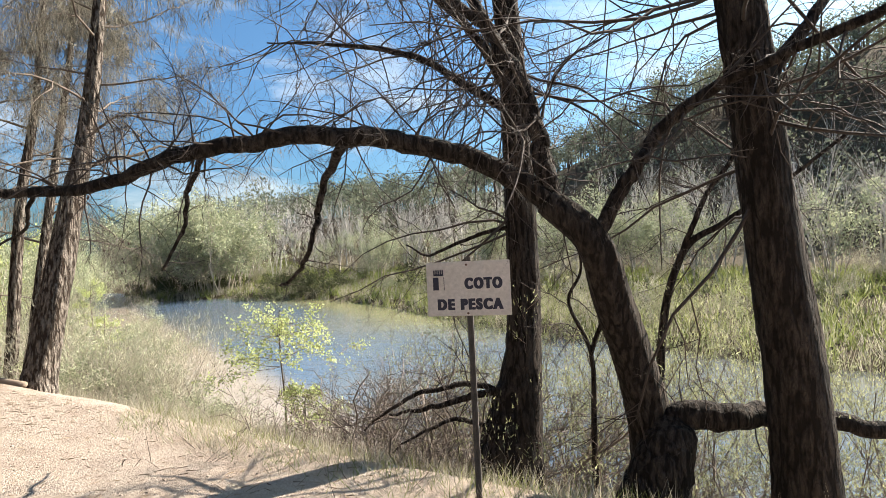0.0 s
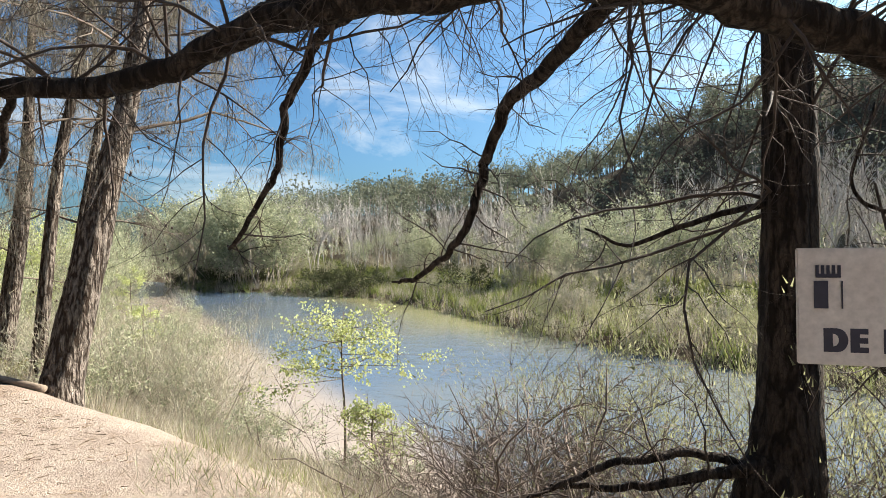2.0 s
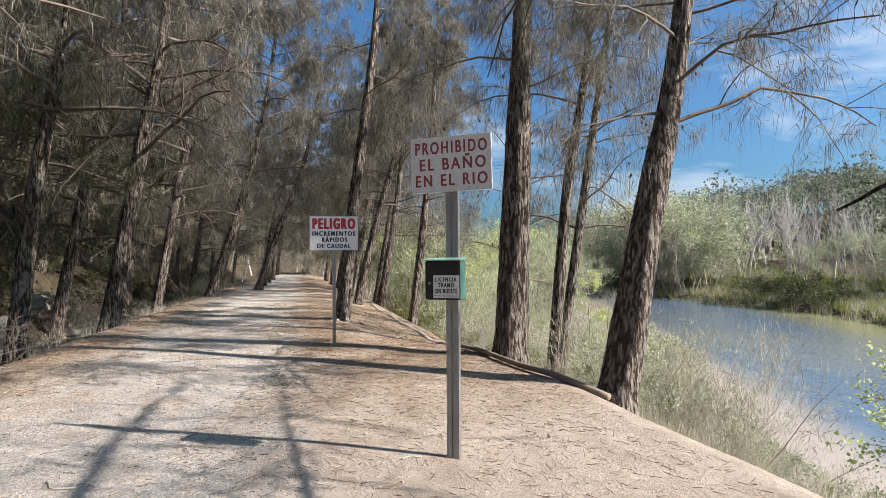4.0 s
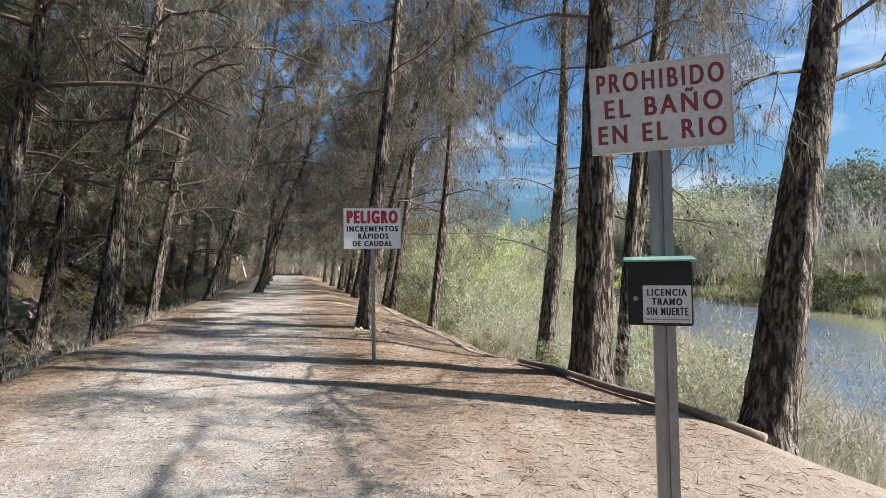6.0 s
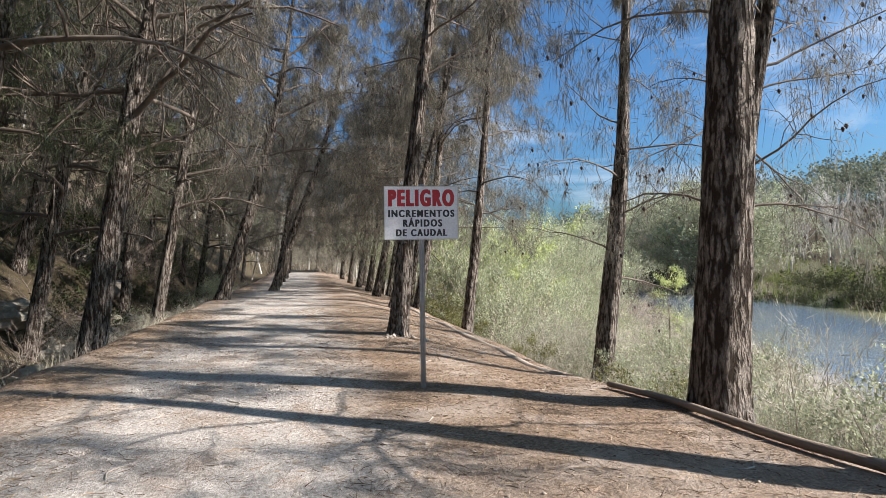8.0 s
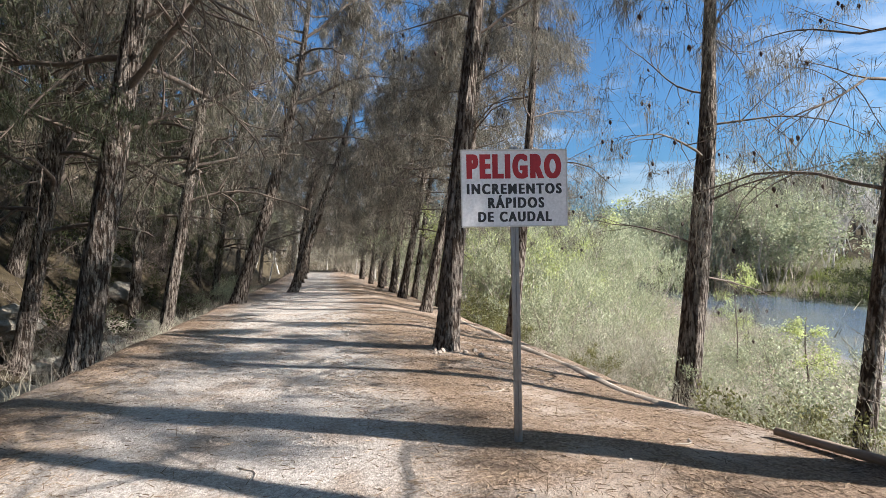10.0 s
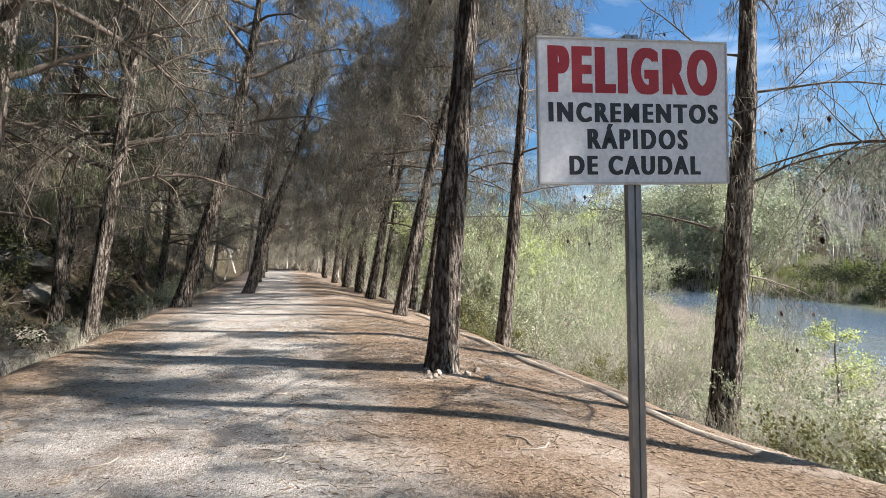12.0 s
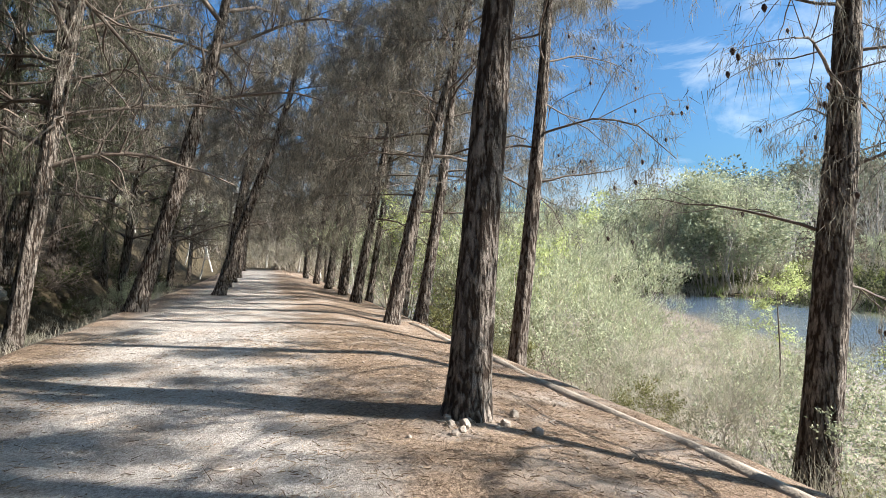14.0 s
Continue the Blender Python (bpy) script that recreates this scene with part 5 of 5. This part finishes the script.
scatter(POP, 240, (26, 75), (-30, 70), (0.65, 0.95), "bare_poplar", "tall leafless pale-barked poplar", "tree", "bare poplars", beyond(13, 30))


def hill_woods(count, seed):
    """Pines covering the hillside, each a short trunk and a rough crown of clumps."""
    rng = np.random.default_rng(seed)
    trunk, crown = Geo(), Geo()
    done = 0
    while done < count:
        az = radians(rng.uniform(-45, 78))
        dist = 62 + 95 * math.sqrt(rng.uniform(0, 1))
        x, y = dist * math.cos(az), dist * math.sin(az)
        if x - far_edge(y) < 22:
            continue
        z = ground_z(x, y)
        h, w = rng.uniform(4.0, 10.0), rng.uniform(2.4, 4.8)
        trunk.tube([(x, y, z - 0.3), (x + 0.1, y, z + h * 0.7)], [0.16, 0.07], 5)
        lobes = rng.normal(size=(7, 3)) * (w * 0.38, w * 0.38, h * 0.14) + (x, y, z + h * 0.68)
        n = 30
        k = np.repeat(np.arange(7), n)
        dd = rng.normal(size=(len(k), 3))
        dd /= np.linalg.norm(dd, axis=1)[:, None]
        base = lobes[k] + dd * (0.55 * w * 0.6, 0.55 * w * 0.6, h * 0.11)
        crown.leaves(base, dd + rng.normal(size=dd.shape) * 0.8 + (0, 0, 0.3), rng.uniform(0.3, 0.6, len(k)), 0.32, rng)
        done += 1
    woods = thing("hill_woods", Matrix.Identity(4), "pine wood covering the far hillside, needles paled for distance haze", "woods", "", "stuff")
    part("trunk", trunk, M_TWIG, woods)
    part("crown", crown, M_NEEDLE_HAZED, woods)


hill_woods(900, 9)

plant(EVER[0], "dark_shrub", 33.6, 21.5, 0.4, (2.3, 2.3, 2.2), "lone dark round shrub on the far flat", "shrub", "dark shrubs")
scatter(POP, 46, (-26, 22), (60, 82), (0.7, 1.15), "bare_tree", "leafless grey tree beyond the end of the path", "tree", "far bare trees")
scatter(WIL, 12, (-20, 22), (62, 84), (0.7, 1.1), "willow_tree", "pale green willow beyond the end of the path", "tree", "willows")

# undergrowth on the slope beside the path
scatter(EVER, 60, (-13, -6.0), (13, 48), (0.4, 1.3), "dark_shrub", "dark evergreen shrub under the pines", "shrub", "undergrowth")
scatter(TAM, 9, (-6.2, -4.3), (10, 24), (0.35, 0.7), "pale_shrub", "pale dry shrub in the ditch", "shrub", "undergrowth")
scatter(BARE, 34, (-13, -5.0), (12, 50), (0.8, 1.8), "bare_shrub", "leafless brown shrub under the pines", "shrub", "undergrowth")
scatter(GRN, 12, (-6.0, -3.9), (22, 45), (0.4, 0.8), "bank_shrub", "fresh green shrub beside the path", "shrub", "undergrowth")
scatter(TAM, 14, (-4, 6), (56, 66), (1.6, 3.0), "pale_shrub", "pale dry shrub closing the far end of the path", "shrub", "undergrowth")
grass("dry_grass", 9000, lambda rng: (rng.uniform(-6.5, -3.7), rng.uniform(11, 40)), 0.3, 0.01, M_GRASS_DRY, "dry grass in the ditch", 12)

# rocks in the ditch
def rock(x, y, size, seed):
    rng = np.random.default_rng(seed)
    bm = bmesh.new()
    bmesh.ops.create_icosphere(bm, subdivisions=3, radius=1)
    for v in bm.verts:
        n = noise.fractal(v.co * 1.3 + Vector((seed * 3.1, 0, 0)), 0.8, 2.0, 4)
        v.co *= 1 + 0.45 * n
    bmesh.ops.scale(bm, vec=size, verts=bm.verts)
    ob = part("rock", bm, M_ROCK, None, "", Matrix.Translation((x, y, ground_z(x, y) + size[2] * 0.3)) @ Matrix.Rotation(rng.uniform(0, 6.28), 4, "Z"))
    tagged(ob, "pale limestone rock lying in the ditch", "rock", "ditch rocks")


for k, (x, y, s) in enumerate(((-5.6, 22.6, 0.45), (-6.4, 24.5, 0.5), (-5.1, 25.4, 0.3), (-7.2, 28.5, 0.6), (-5.8, 20.4, 0.35), (-8.3, 30.0, 0.7), (-5.3, 18.0, 0.3), (-6.2, 26.8, 0.4), (-5.0, 28.6, 0.35), (-5.0, 19.6, 0.5), (-5.9, 16.2, 0.55), (-6.7, 17.8, 0.7), (-7.1, 20.8, 0.6), (-5.4, 21.5, 0.45), (-7.6, 15.4, 0.6))):
    rock(x, y, (s * 1.3, s, s * 0.6), 200 + k)

# old kerb along the bank and a fallen pole
line = [(2.76 + 0.04 * math.sin(y * 1.7), y) for y in np.arange(13.2, 24.1, 0.3)]
g = Geo()
g.tube([(x, y, ground_z(x, y) - 0.048 + 0.008 * math.sin(2.3 * y)) for x, y in line], [0.085 + 0.012 * math.sin(3 * y) for x, y in line], 7)
tagged(part("kerb", g, M_KERB), "low worn earth-covered concrete kerb along the bank edge", "kerb", kind="structure")
g = Geo()
pts = spline([(3.28, 8.45, ground_z(3.28, 8.45) + 0.05), (2.98, 9.2, ground_z(2.98, 9.2) + 0.05), (2.86, 9.9, ground_z(2.86, 9.9) + 0.045), (2.74, 10.9, ground_z(2.74, 10.9) + 0.05), (2.68, 11.9, ground_z(2.68, 11.9) + 0.05)], 30)
g.tube(pts, np.linspace(0.042, 0.03, 30), 10)
tagged(part("fallen_pole", g.mesh("fallen_pole", True), M_LOG), "weathered fallen wooden pole lying along the bank edge", "log")

# needle litter, twigs and pebbles on the path
rng = np.random.default_rng(77)
n = 60000
y = 2 + 20 * rng.uniform(0, 1, n) ** 1.3
x = rng.uniform(-3.4, 2.9, n)
keep = (rng.uniform(0, 1, n) < np.clip((y - 4.5) / 5, 0.12, 1)) & ((np.abs(x + 1.3 + 0.3 * np.sin(y)) > 0.9) | (rng.uniform(0, 1, n) < 0.25))
x, y = x[keep], y[keep]
d = np.column_stack([rng.normal(size=len(x)), rng.normal(size=len(x)), rng.normal(size=len(x)) * 0.12])
g = Geo()
g.blades(np.column_stack([x, y, height(x, y) + 0.006]), d, rng.uniform(0.04, 0.13, len(x)), 0.006, rng)
tagged(part("needle_litter", g, M_LITTER), "fallen brown needles scattered over the path", "litter", kind="stuff")
g = Geo()
for q in range(2600):
    x, y = rng.uniform(-3.2, 2.7), 2.5 + 17 * rng.uniform(0, 1) ** 1.2
    r = abs(rng.normal()) * 0.005 + 0.004
    z = ground_z(x, y)
    o = np.array([[1, 0, 0], [-1, 0, 0], [0, 1, 0], [0, -1, 0], [0, 0, 0.7], [0, 0, -0.7]]) * r * rng.uniform(0.6, 1.3, (6, 3)) + (x, y, z + r * 0.2)
    g.add(o, [[0, 2, 4], [2, 1, 4], [1, 3, 4], [3, 0, 4], [2, 0, 5], [1, 2, 5], [3, 1, 5], [0, 3, 5]])
tagged(part("pebbles", g, M_PEBBLE), "small pale stones scattered over the path", "stones", kind="stuff")

# low stone wall on the far shore, the bank's shade put into its colour
g = box(0.6, 22, 1.5, 0.06)
tagged(part("river_wall", g, M_WALL_SHADED, None, "", pose(40.6, 14.2, -1.7, 0, 0, 25)), "low stone wall on the far shore, darkened for the shade there", "wall", kind="structure")


# fallen twigs and clods on the path
rng = np.random.default_rng(31)
for q in range(26):
    x, y = rng.uniform(-2.8, 2.5), rng.uniform(6.5, 17)
    a, ln = rng.uniform(0, 6.28), rng.uniform(0.1, 0.34)
    g = Geo()
    pts = [(x + math.cos(a + 0.3 * math.sin(5 * u)) * ln * u, y + math.sin(a + 0.3 * math.sin(5 * u)) * ln * u) for u in np.linspace(0, 1, 6)]
    g.tube([(px, py, ground_z(px, py) + 0.006) for px, py in pts], np.linspace(0.006, 0.003, 6), 5)
    tagged(part("fallen_twig", g, M_PALE_TWIG), "thin dry fallen twig lying on the path", "twig", "fallen twigs")
for q in range(16):
    x, y = 0.95 + rng.normal() * 0.25, 15.85 + rng.normal() * 0.18
    r = rng.uniform(0.015, 0.045)
    bm = bmesh.new()
    bmesh.ops.create_icosphere(bm, subdivisions=2, radius=r)
    for v in bm.verts:
        v.co *= 1 + 0.5 * noise.noise(v.co * 40 + Vector((q * 7.0, 0, 0)))
    ob = part("clod", bm, M_PEBBLE, None, "", Matrix.Translation((x, y, ground_z(x, y) + r * 0.25)))
    tagged(ob, "pale dry clod of earth at the foot of a pine", "clod", "clods")

for q in range(16):
    u = R.uniform(-1, 1)
    plant(GRN[q % 4], "marsh_shrub", 36.0 - 7.0 * u, 21.0 + 15.5 * u, R.uniform(0, 6.28), (1.0, 1.0, R.uniform(0.5, 1.0)), "low grey-green shrub before the far wall", "shrub", "marsh shrubs")
for x, y, s in ((29.6, 36.8, 1.3), (30.6, 34.6, 1.1), (32.0, 32.4, 0.9)):
    plant(EVER[1], "dark_shrub", x, y, R.uniform(0, 6.28), (s, s, s), "dark shrub at the end of the far wall", "shrub", "dark shrubs")
